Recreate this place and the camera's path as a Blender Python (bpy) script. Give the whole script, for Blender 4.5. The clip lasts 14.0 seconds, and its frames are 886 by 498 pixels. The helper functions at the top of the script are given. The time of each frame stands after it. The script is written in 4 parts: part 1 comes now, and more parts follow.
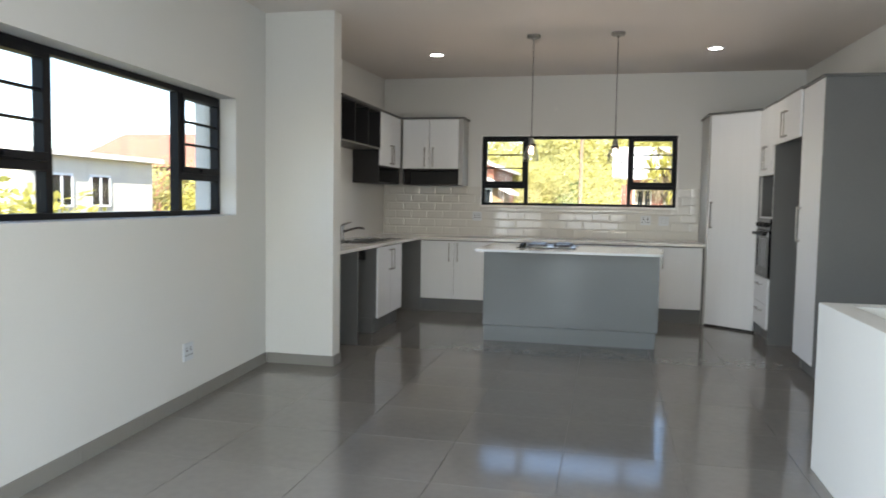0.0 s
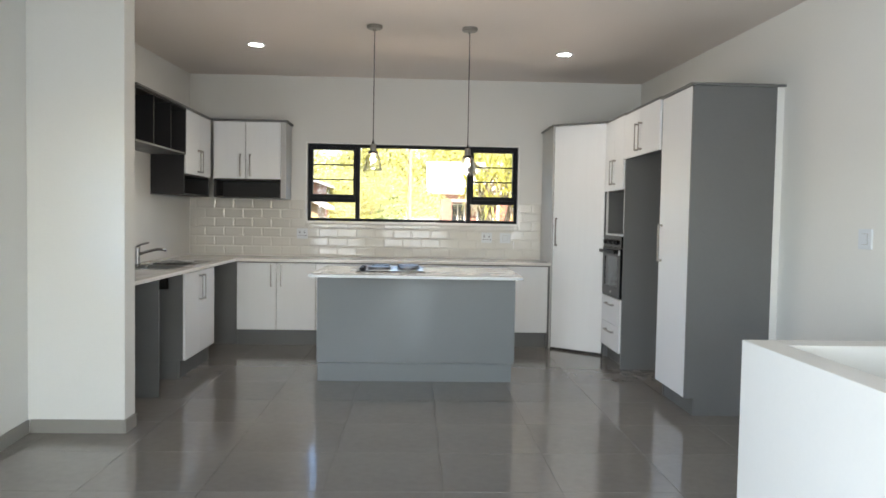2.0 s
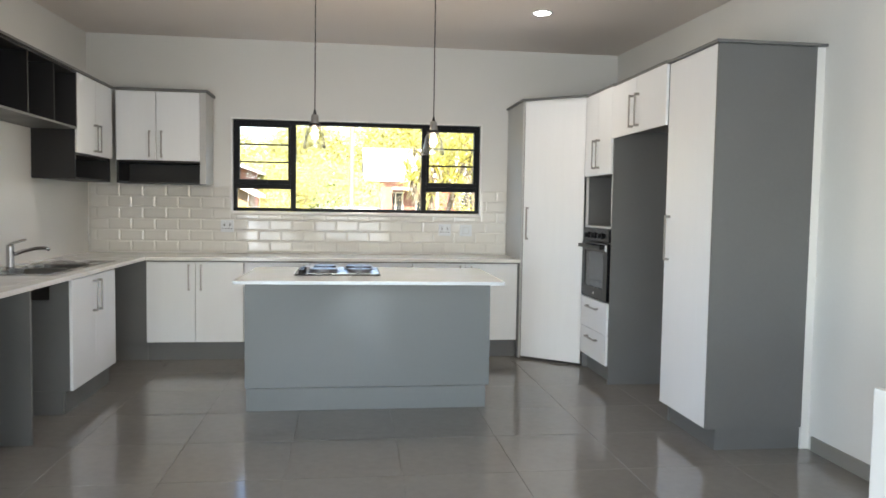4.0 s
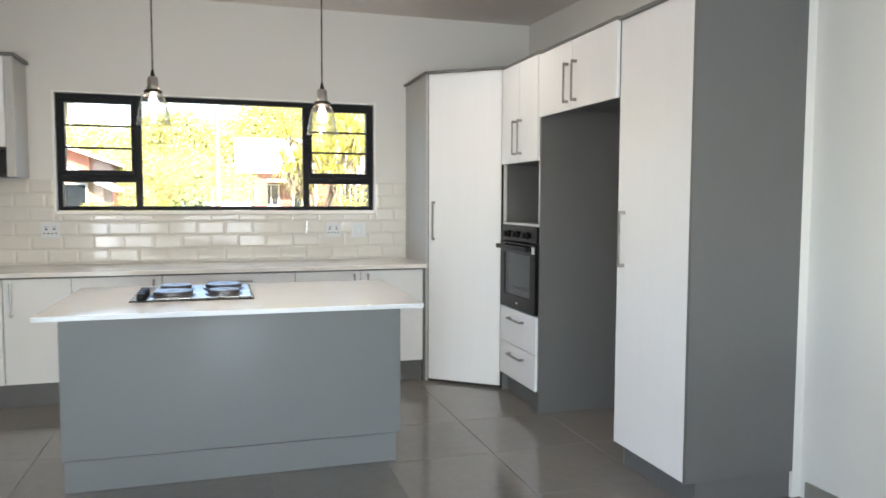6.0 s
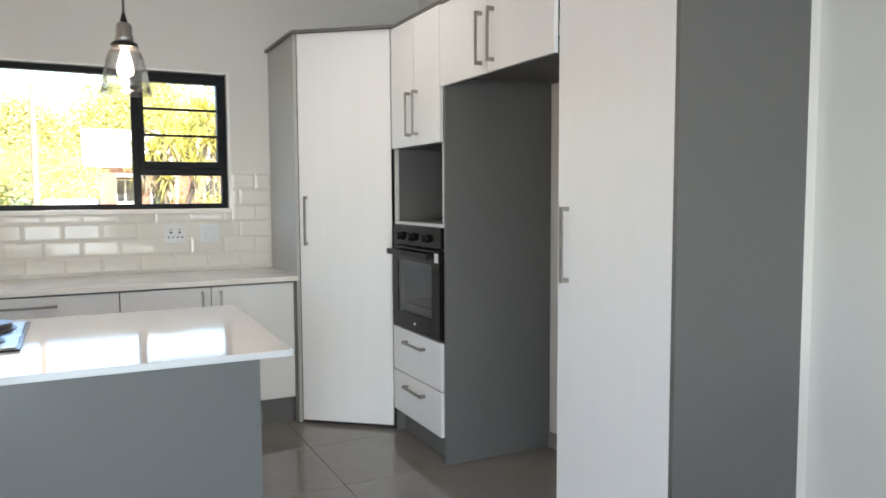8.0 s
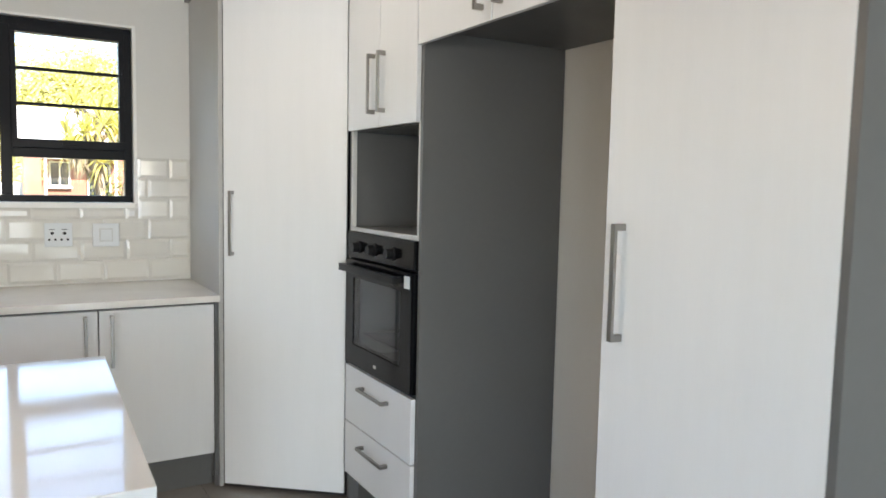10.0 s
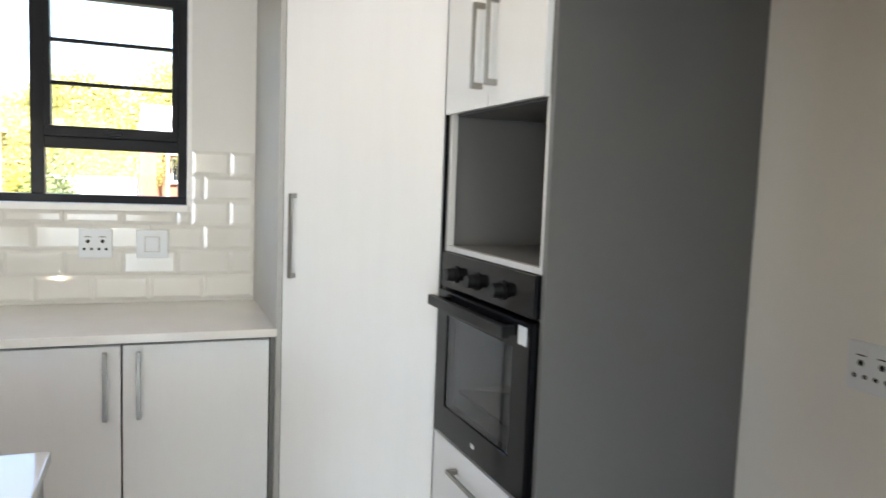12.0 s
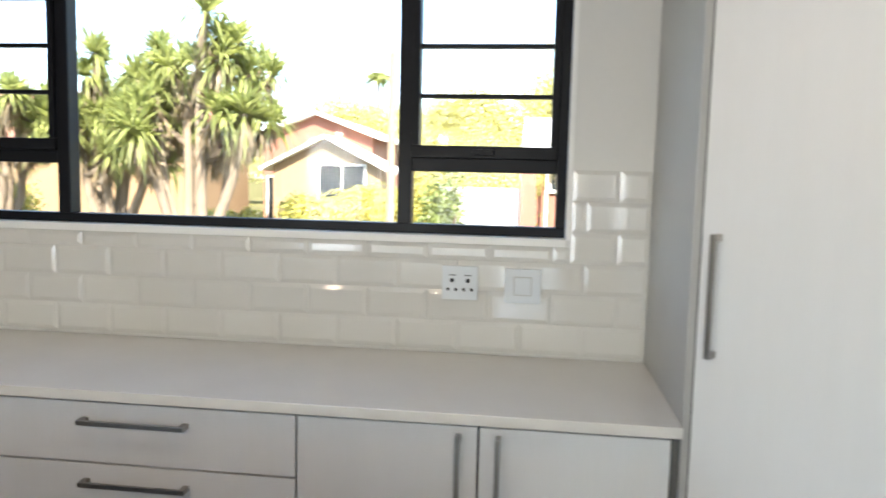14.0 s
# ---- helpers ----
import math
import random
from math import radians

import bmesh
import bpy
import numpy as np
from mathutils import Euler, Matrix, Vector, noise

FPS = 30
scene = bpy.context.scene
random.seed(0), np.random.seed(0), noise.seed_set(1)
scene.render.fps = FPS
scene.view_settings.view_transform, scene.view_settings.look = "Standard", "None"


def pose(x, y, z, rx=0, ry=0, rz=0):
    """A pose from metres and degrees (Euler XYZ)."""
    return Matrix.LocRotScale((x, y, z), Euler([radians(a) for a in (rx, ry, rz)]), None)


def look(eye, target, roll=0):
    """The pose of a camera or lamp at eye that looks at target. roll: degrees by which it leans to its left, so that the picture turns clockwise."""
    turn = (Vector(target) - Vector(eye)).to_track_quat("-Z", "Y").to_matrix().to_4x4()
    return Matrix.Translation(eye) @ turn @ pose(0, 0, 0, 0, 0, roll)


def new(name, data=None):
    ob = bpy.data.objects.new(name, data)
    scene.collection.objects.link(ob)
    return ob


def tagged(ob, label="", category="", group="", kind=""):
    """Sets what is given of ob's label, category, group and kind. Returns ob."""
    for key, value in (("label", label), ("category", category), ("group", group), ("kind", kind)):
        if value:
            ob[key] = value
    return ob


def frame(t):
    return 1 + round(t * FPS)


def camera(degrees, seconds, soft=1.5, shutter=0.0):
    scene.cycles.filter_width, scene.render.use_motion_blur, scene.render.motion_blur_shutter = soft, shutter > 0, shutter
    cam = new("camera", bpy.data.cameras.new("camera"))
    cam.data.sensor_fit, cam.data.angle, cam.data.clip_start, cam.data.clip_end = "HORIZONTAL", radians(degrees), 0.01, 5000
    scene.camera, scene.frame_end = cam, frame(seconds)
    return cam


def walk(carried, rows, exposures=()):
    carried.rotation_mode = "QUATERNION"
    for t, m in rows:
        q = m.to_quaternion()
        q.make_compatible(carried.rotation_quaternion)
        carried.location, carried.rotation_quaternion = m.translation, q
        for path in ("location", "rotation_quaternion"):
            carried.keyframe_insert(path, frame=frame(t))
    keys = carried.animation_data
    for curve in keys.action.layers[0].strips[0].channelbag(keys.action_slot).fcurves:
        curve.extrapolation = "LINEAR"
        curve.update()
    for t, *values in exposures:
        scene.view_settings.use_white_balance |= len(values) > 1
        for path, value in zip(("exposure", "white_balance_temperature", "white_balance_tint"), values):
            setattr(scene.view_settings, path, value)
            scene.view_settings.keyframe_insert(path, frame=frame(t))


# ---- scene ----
cam = camera(62.9, 14.0, soft=1.65, shutter=0.4)
PATH = [
    (0, (0.221, 0.759, 1.312), (-0.219, 2.706, 1.181), 0.9),
    (0.5, (0.135, 0.951, 1.329), (-0.132, 2.93, 1.213), 0.7),
    (1, (0.016, 1.187, 1.329), (-0.097, 3.182, 1.229), 0.7),
    (1.5, (-0.066, 1.434, 1.353), (-0.062, 3.432, 1.263), 0.7),
    (2, (-0.123, 1.678, 1.331), (-0.047, 3.674, 1.246), 1.0),
    (2.2, (-0.156, 1.798, 1.337), (-0.056, 3.794, 1.25), 1.2),
    (4.5, (-0.247, 3.046, 1.342), (0.072, 5.017, 1.221), 0.7),
    (5, (-0.234, 3.327, 1.353), (0.168, 5.283, 1.227), 0.6),
    (5.5, (-0.222, 3.599, 1.342), (0.268, 5.533, 1.21), 0.4),
    (6, (-0.181, 3.886, 1.365), (0.4, 5.795, 1.23), 0.2),
    (6.5, (-0.12, 4.14, 1.355), (0.553, 6.018, 1.218), 0.2),
    (7, (-0.017, 4.397, 1.369), (0.737, 6.244, 1.226), -0.0),
    (7.5, (0.049, 4.657, 1.368), (0.885, 6.469, 1.226), -0.2),
    (8, (0.123, 4.905, 1.36), (1.021, 6.686, 1.21), -0.3),
    (8.5, (0.212, 5.15, 1.391), (1.165, 6.901, 1.234), -0.3),
    (10.8, (0.652, 6.121, 1.39), (1.667, 7.834, 1.211), 1.5),
    (11, (0.687, 6.189, 1.4), (1.681, 7.915, 1.22), 1.6),
    (11.5, (0.781, 6.383, 1.399), (1.683, 8.159, 1.214), 1.8),
    (12, (0.874, 6.59, 1.404), (1.618, 8.438, 1.225), 2.1),
    (12.5, (0.909, 6.786, 1.418), (1.457, 8.7, 1.233), 2.0),
    (13, (0.92, 6.983, 1.434), (1.23, 8.95, 1.24), 1.7),
    (13.5, (0.906, 7.176, 1.46), (0.957, 9.166, 1.271), 1.6),
    (14, (0.896, 7.344, 1.462), (0.654, 9.32, 1.271), 1.4),
]
walk(cam, [(t, look(eye, target, roll)) for t, eye, target, roll in PATH], exposures=[(0.0, 2.0), (1.0, 2.26), (2.0, 2.42), (5.0, 2.73), (6.0, 2.75), (8.0, 2.6), (11.0, 2.74), (12.0, 2.82), (13.0, 2.78), (14.0, 2.55)])

# ---- light ----
world = bpy.data.worlds.new("sky")
scene.world = world
world.use_nodes = True
wn = world.node_tree.nodes
sky = wn.new("ShaderNodeTexSky")
sky.sky_type, sky.sun_disc = "NISHITA", False
SUN_EL, SUN_AZ = radians(42), radians(160)
sky.sun_elevation, sky.sun_rotation = SUN_EL, SUN_AZ
sky.air_density, sky.dust_density, sky.ozone_density = 1.0, 0.6, 2.0
world.node_tree.links.new(sky.outputs[0], wn["Background"].inputs[0])
wn["Background"].inputs[1].default_value = 0.15

sun = new("sun", bpy.data.lights.new("sun", "SUN"))
sun.data.energy, sun.data.angle, sun.data.color = 5.0, radians(0.5), (1.0, 0.94, 0.84)
sun.matrix_world = look((12 * math.sin(SUN_AZ) * math.cos(SUN_EL), 12 * math.cos(SUN_AZ) * math.cos(SUN_EL), 12 * math.sin(SUN_EL)), (0, 0, 0))

# area lamps stand in for daylight from unseen openings behind the walker
def standin_light(name, w, h, watts, eye, target):
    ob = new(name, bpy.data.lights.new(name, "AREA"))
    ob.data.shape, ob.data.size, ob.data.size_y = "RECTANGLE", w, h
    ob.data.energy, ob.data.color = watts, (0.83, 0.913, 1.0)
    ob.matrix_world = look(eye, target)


standin_light("rear_daylight", 0.72, 1.6, 4.7, (-2.03, -2.55, 0.88), (-2.03, 6.0, 0.88))
standin_light("rear_daylight", 1.75, 1.6, 11.4, (-0.18, -2.55, 0.88), (-0.18, 6.0, 0.88))
# side and east lamps are added to brighten the cupboards and the pier
standin_light("side_fill_light", 4.2, 2.0, 58.0, (-2.5, 0.1, 1.1), (3.0, 0.1, 1.1))
standin_light("east_fill_light", 3.0, 2.0, 20.0, (2.42, -0.4, 1.1), (-3.0, -0.4, 1.1))

# ---- helpers for meshes ----
ORG = {}


def thing(name, loc, label, category, group="", kind=""):
    ob = new(name)
    ob.location = loc
    ob.empty_display_size = 0.1
    ORG[ob] = Vector(loc)
    return tagged(ob, label, category, group, kind)


def finish(name, bm, mat, smooth=False):
    me = bpy.data.meshes.new(name)
    bm.normal_update()
    bm.to_mesh(me)
    bm.free()
    if smooth:
        for p in me.polygons:
            p.use_smooth = True
    me.materials.append(mat)
    return me


def part(name, bm, mat, parent, label="", smooth=False):
    """One mesh, given in world places, under a thing or a part."""
    org = ORG[parent]
    bmesh.ops.translate(bm, verts=bm.verts, vec=-org)
    ob = new(name, finish(name, bm, mat, smooth))
    ob.parent = parent
    ORG[ob] = org
    if label:
        ob["label"] = label
    return ob


def solid(name, bm, mat, label, category, kind="structure", smooth=False):
    ob = new(name, finish(name, bm, mat, smooth))
    ORG[ob] = Vector((0, 0, 0))
    return tagged(ob, label, category, "", kind)


def box(bm, x0, x1, y0, y1, z0, z1, bevel=0.0, m=None):
    r = bmesh.ops.create_cube(bm, size=1.0)
    vs = r["verts"]
    for v in vs:
        v.co = Vector(((x0 + x1) / 2 + v.co.x * (x1 - x0), (y0 + y1) / 2 + v.co.y * (y1 - y0), (z0 + z1) / 2 + v.co.z * (z1 - z0)))
    if m is not None:
        bmesh.ops.transform(bm, matrix=m, verts=vs)
    if bevel:
        es = list({e for v in vs for e in v.link_edges})
        bmesh.ops.bevel(bm, geom=es, offset=bevel, segments=2, profile=0.7, affect="EDGES")
    return bm


def boxm(*a, **k):
    return box(bmesh.new(), *a, **k)


def cyl(bm, p0, p1, r0, r1=None, n=16, caps=True):
    r1 = r0 if r1 is None else r1
    p0, p1 = Vector(p0), Vector(p1)
    d = p1 - p0
    m = Matrix.Translation((p0 + p1) / 2) @ d.to_track_quat("Z", "Y").to_matrix().to_4x4()
    bmesh.ops.create_cone(bm, cap_ends=caps, segments=n, radius1=max(r0, 1e-4), radius2=max(r1, 1e-4), depth=d.length, matrix=m)
    return bm


def lathe(bm, profile, centre, n=32):
    """Turns (radius, z) pairs round the upright through centre."""
    rings = []
    for r, z in profile:
        rings.append([bm.verts.new((centre[0] + r * math.cos(2 * math.pi * i / n), centre[1] + r * math.sin(2 * math.pi * i / n), centre[2] + z)) for i in range(n)])
    for a, b in zip(rings, rings[1:]):
        for i in range(n):
            bm.faces.new((a[i], a[(i + 1) % n], b[(i + 1) % n], b[i]))
    return bm


def tube(bm, pts, radii, n=10):
    rings = []
    pts = [Vector(p) for p in pts]
    for i, p in enumerate(pts):
        d = (pts[min(i + 1, len(pts) - 1)] - pts[max(i - 1, 0)]).normalized()
        q = d.to_track_quat("Z", "Y")
        rings.append([bm.verts.new(p + q @ Vector((radii[i] * math.cos(2 * math.pi * k / n), radii[i] * math.sin(2 * math.pi * k / n), 0))) for k in range(n)])
    for a, b in zip(rings, rings[1:]):
        for k in range(n):
            bm.faces.new((a[k], a[(k + 1) % n], b[(k + 1) % n], b[k]))
    bm.faces.new(rings[-1])
    bm.faces.new(list(reversed(rings[0])))
    return bm


# ---- materials ----
def mat(name, col, rough=0.5, metal=0.0, var=0.06, scale=3.0, fine=90.0, bump=0.05, stretch=(1, 1, 1), rvar=0.08, piece=0.0, spec=0.5, coat=0.0):
    m = bpy.data.materials.new(name)
    m.use_nodes = True
    nt = m.node_tree
    b = nt.nodes["Principled BSDF"]
    L = nt.links.new
    tc = nt.nodes.new("ShaderNodeTexCoord")
    mp = nt.nodes.new("ShaderNodeMapping")
    mp.inputs["Scale"].default_value = stretch
    L(tc.outputs["Object"], mp.inputs[0])
    n1 = nt.nodes.new("ShaderNodeTexNoise")
    n1.inputs["Scale"].default_value, n1.inputs["Detail"].default_value = scale, 5
    n2 = nt.nodes.new("ShaderNodeTexNoise")
    n2.inputs["Scale"].default_value, n2.inputs["Detail"].default_value = fine, 3
    L(mp.outputs[0], n1.inputs[0])
    L(mp.outputs[0], n2.inputs[0])
    mix = nt.nodes.new("ShaderNodeMath")
    mix.operation = "MULTIPLY_ADD"
    L(n2.outputs[0], mix.inputs[0])
    mix.inputs[1].default_value = 0.5
    L(n1.outputs[0], mix.inputs[2])
    rng = nt.nodes.new("ShaderNodeMapRange")
    rng.inputs[1].default_value, rng.inputs[2].default_value = 0.4, 1.1
    rng.inputs[3].default_value, rng.inputs[4].default_value = 1 - var, 1 + var
    L(mix.outputs[0], rng.inputs[0])
    fac = rng.outputs[0]
    if piece:
        oi = nt.nodes.new("ShaderNodeObjectInfo")
        pr = nt.nodes.new("ShaderNodeMapRange")
        pr.inputs[3].default_value, pr.inputs[4].default_value = 1 - piece, 1 + piece
        L(oi.outputs["Random"], pr.inputs[0])
        mu = nt.nodes.new("ShaderNodeMath")
        mu.operation = "MULTIPLY"
        L(fac, mu.inputs[0])
        L(pr.outputs[0], mu.inputs[1])
        fac = mu.outputs[0]
    sc = nt.nodes.new("ShaderNodeVectorMath")
    sc.operation = "SCALE"
    sc.inputs[0].default_value = col
    L(fac, sc.inputs["Scale"])
    L(sc.outputs[0], b.inputs["Base Color"])
    rr = nt.nodes.new("ShaderNodeMapRange")
    rr.inputs[1].default_value, rr.inputs[2].default_value = 0.3, 0.7
    rr.inputs[3].default_value, rr.inputs[4].default_value = max(rough - rvar, 0.02), min(rough + rvar, 1)
    L(n1.outputs[0], rr.inputs[0])
    L(rr.outputs[0], b.inputs["Roughness"])
    b.inputs["Metallic"].default_value = metal
    b.inputs["Specular IOR Level"].default_value = spec
    b.inputs["Coat Weight"].default_value = coat
    if bump:
        bp = nt.nodes.new("ShaderNodeBump")
        bp.inputs["Strength"].default_value, bp.inputs["Distance"].default_value = bump, 0.004
        L(n2.outputs[0], bp.inputs["Height"])
        L(bp.outputs[0], b.inputs["Normal"])
    return m


def glow(name, col, strength):
    m = bpy.data.materials.new(name)
    m.use_nodes = True
    b = m.node_tree.nodes["Principled BSDF"]
    b.inputs["Base Color"].default_value = (0.8, 0.8, 0.8, 1)
    b.inputs["Emission Color"].default_value = (*col, 1)
    b.inputs["Emission Strength"].default_value = strength
    return m


def pane_glass(name, tint=(1, 1, 1), gloss=1.0, power=5.0):
    m = bpy.data.materials.new(name)
    m.use_nodes = True
    nt = m.node_tree
    nt.nodes.remove(nt.nodes["Principled BSDF"])
    t = nt.nodes.new("ShaderNodeBsdfTransparent")
    t.inputs[0].default_value = (*tint, 1)
    g = nt.nodes.new("ShaderNodeBsdfGlossy")
    g.inputs["Roughness"].default_value = 0.02
    lw = nt.nodes.new("ShaderNodeLayerWeight")
    lw.inputs[0].default_value = 0.5
    pw = nt.nodes.new("ShaderNodeMath")
    pw.operation, pw.inputs[1].default_value = "POWER", power
    nt.links.new(lw.outputs["Facing"], pw.inputs[0])
    f = nt.nodes.new("ShaderNodeMath")
    f.operation, f.inputs[1].default_value, f.inputs[2].default_value = "MULTIPLY_ADD", 0.9, 0.04 * gloss
    nt.links.new(pw.outputs[0], f.inputs[0])
    x = nt.nodes.new("ShaderNodeMixShader")
    nt.links.new(f.outputs[0], x.inputs[0])
    nt.links.new(t.outputs[0], x.inputs[1])
    nt.links.new(g.outputs[0], x.inputs[2])
    nt.links.new(x.outputs[0], nt.nodes["Material Output"].inputs[0])
    return m


M_WALL = mat("white_wall_paint", (0.662, 0.66, 0.636), 0.75, var=0.025, scale=1.2, fine=60, bump=0.08)
M_CEIL = mat("ceiling_paint", (0.74, 0.69, 0.65), 0.85, var=0.02, scale=1.0, fine=70, bump=0.05)
M_REVEAL = mat("white_reveal_paint", (0.82, 0.82, 0.80), 0.6, var=0.02, bump=0.05)
M_FLOOR = mat("polished_porcelain", (0.200, 0.189, 0.174), 0.13, var=0.13, scale=1.3, fine=22, bump=0.006, rvar=0.045, piece=0.02, spec=0.8)
M_GROUT = mat("floor_grout", (0.165, 0.152, 0.135), 0.8, var=0.1, scale=8)
M_SKIRT = mat("skirting_tile", (0.235, 0.225, 0.205), 0.5, var=0.05, scale=4, piece=0.02)
M_METRO = mat("bevelled_wall_tile", (0.62, 0.612, 0.582), 0.07, var=0.015, scale=4, fine=12, bump=0.015, rvar=0.03, piece=0.02)
M_WHITE = mat("white_grained_board", (0.735, 0.752, 0.768), 0.38, var=0.02, scale=2.5, fine=22, bump=0.06, stretch=(9, 9, 0.7))
M_EDGE = mat("board_edge", (0.55, 0.55, 0.54), 0.45, var=0.03)
M_GREY = mat("charcoal_board", (0.120, 0.121, 0.119), 0.42, var=0.06, scale=3, fine=45, bump=0.04)
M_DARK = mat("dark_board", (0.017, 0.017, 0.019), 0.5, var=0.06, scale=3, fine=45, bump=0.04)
M_LGREY = mat("light_grey_board", (0.42, 0.42, 0.41), 0.4, var=0.04, scale=2, fine=45, bump=0.04)
M_ISLAND = mat("mid_grey_board", (0.142, 0.154, 0.160), 0.4, var=0.04, scale=2, fine=45, bump=0.04)
M_QUARTZ = mat("white_quartz", (0.57, 0.605, 0.635), 0.07, var=0.02, scale=5, fine=160, bump=0.0, rvar=0.03)
M_STONE = mat("cream_quartz", (0.70, 0.69, 0.66), 0.16, var=0.03, scale=5, fine=160, bump=0.0, rvar=0.03)
M_ALU = mat("black_aluminium", (0.006, 0.007, 0.010), 0.45, var=0.1, fine=200, bump=0.02, spec=0.16)
M_STEEL = mat("brushed_steel", (0.31, 0.30, 0.285), 0.34, metal=1.0, var=0.04, scale=6, fine=60, bump=0.0)
M_SINK = mat("sink_steel", (0.42, 0.42, 0.41), 0.25, metal=1.0, var=0.05, fine=80, bump=0.02)
M_CHROME = mat("chrome", (0.42, 0.42, 0.43), 0.08, metal=1.0, var=0.02, bump=0.0, rvar=0.02)
M_BLACK = mat("black_enamel", (0.004, 0.004, 0.005), 0.13, var=0.08, bump=0.01, rvar=0.04, spec=0.18)
M_BLACKP = mat("black_plastic", (0.006, 0.006, 0.007), 0.42, var=0.08, spec=0.22)
M_PLATE = mat("hob_plate_iron", (0.10, 0.10, 0.105), 0.35, metal=0.6, var=0.08, fine=60)
M_OVENIN = mat("oven_cavity", (0.30, 0.31, 0.32), 0.35, var=0.1)
M_WPLAST = mat("white_plastic", (0.60, 0.635, 0.67), 0.35, var=0.02, bump=0.01)
M_CORD = mat("dark_cord", (0.03, 0.027, 0.024), 0.6)
M_GLASS = pane_glass("window_glass", (1, 1, 1), 0.35)
M_SHADE = pane_glass("shade_glass", (0.95, 0.955, 0.955), 2.4, 2.4)
M_OVGLASS = pane_glass("oven_glass", (0.62, 0.64, 0.66), 1.6)
M_BULB = glow("lit_bulb", (1.0, 0.90, 0.75), 0.9)
M_DLIGHT = glow("lit_downlight", (1.0, 0.97, 0.92), 17.0)

# ---- plan ----
XR, XL, XLK, YB, YF = 2.36, -2.43, -2.60, 9.72, -2.6
TH = 0.24
WIN = (-1.328, 1.008, 1.275, 2.132)
LWIN = (3.15, 5.535, 1.19, 2.022)
# the living area wall runs a little askew, turned about its kitchen end
SKEW = Matrix.Translation((XL, 6.07, 0)) @ Matrix.Rotation(radians(3.9), 4, "Z") @ Matrix.Translation((-XL, -6.07, 0))


def ceil_z(y):
    return 2.855 - 0.026 * (YB - y)


def wall_y(name, x0, x1, y0, y1, top, holes, label):
    """A wall along x with one hole (x0, x1, z0, z1)."""
    bm = bmesh.new()
    a, b, c, d = holes
    box(bm, x0, a, y0, y1, -0.2, top)
    box(bm, b, x1, y0, y1, -0.2, top)
    box(bm, a, b, y0, y1, -0.2, c)
    box(bm, a, b, y0, y1, d, top)
    return solid(name, bm, M_WALL, label, "wall")


def wall_x(name, x0, x1, y0, y1, top, hole, label):
    bm = bmesh.new()
    if hole:
        a, b, c, d = hole
        box(bm, x0, x1, y0, a, -0.2, top)
        box(bm, x0, x1, b, y1, -0.2, top)
        box(bm, x0, x1, a, b, -0.2, c)
        box(bm, x0, x1, a, b, d, top)
    else:
        box(bm, x0, x1, y0, y1, -0.2, top)
    return solid(name, bm, M_WALL, label, "wall")


wall_n = wall_y("wall_north", XLK - TH, XR + TH, YB, YB + TH, 3.0, WIN, "white plastered kitchen wall with a wide low window")
# opening at the rear end is unseen, added for the east lamp
wall_r = wall_x("wall_east", XR, XR + TH, YF, YB - 0.002, 3.0, (-1.95, 1.15, 0.0, 2.1), "white plastered side wall behind tall cupboards")
# wide opening here is unseen too, added to let the side lamp in
wall_ll = wall_x("wall_west_living", XL - TH, XL + 0.03, YF, 2.6, 3.0, (-2.05, 2.25, 0.0, 2.1), "plain unseen living area wall with an opening added for light")
wall_l = wall_x("wall_west", XL - TH, XL, 2.6, 6.07, 3.0, LWIN, "white plastered living area wall with a window")
wall_l.matrix_world = SKEW
wall_lk = wall_x("wall_west_kitchen", -3.05, XLK, 6.25, YB - 0.002, 3.0, None, "white plastered kitchen wall above the sink")
pier = solid("wall_pier", boxm(-3.05, -1.86, 6.072, 6.23, -0.2, 3.0), M_WALL, "white plastered wall pier beside the kitchen", "wall")
wall_s = wall_y("wall_south", XL - TH, XR + TH, YF - TH, YF - 0.002, 3.0, (-2.42, 1.75, 0.0, 2.1), "white plastered wall with a wide door opening", )

bm = bmesh.new()
prof = [(YF - TH - 0.01, 3.05), (YF - TH - 0.01, ceil_z(YF - TH - 0.01)), (YB + TH, ceil_z(YB + TH)), (YB + TH, 3.05)]
lft = [bm.verts.new((-3.06, y, z)) for y, z in prof]
rgt = [bm.verts.new((XR + TH + 0.01, y, z)) for y, z in prof]
bm.faces.new(lft)
bm.faces.new(rgt[::-1])
for i in range(4):
    bm.faces.new((lft[i], rgt[i], rgt[(i + 1) % 4], lft[(i + 1) % 4]))
bmesh.ops.recalc_face_normals(bm, faces=bm.faces)
solid("ceiling", bm, M_CEIL, "smooth white painted ceiling", "ceiling")
# unseen slab, added to keep the sun out of the rear opening
solid("sun_block_slab", boxm(-3.5, XR + 0.5, YF - 1.6, YB + 0.55, 3.06, 3.22), M_WALL, "plain unseen slab added over the rooms to block the sun", "roof")

floor = solid("floor", boxm(-3.05, XR + TH, YF - TH, YB + TH, -0.22, -0.004), M_GROUT, "grey polished porcelain tiled floor with thin joints", "floor")

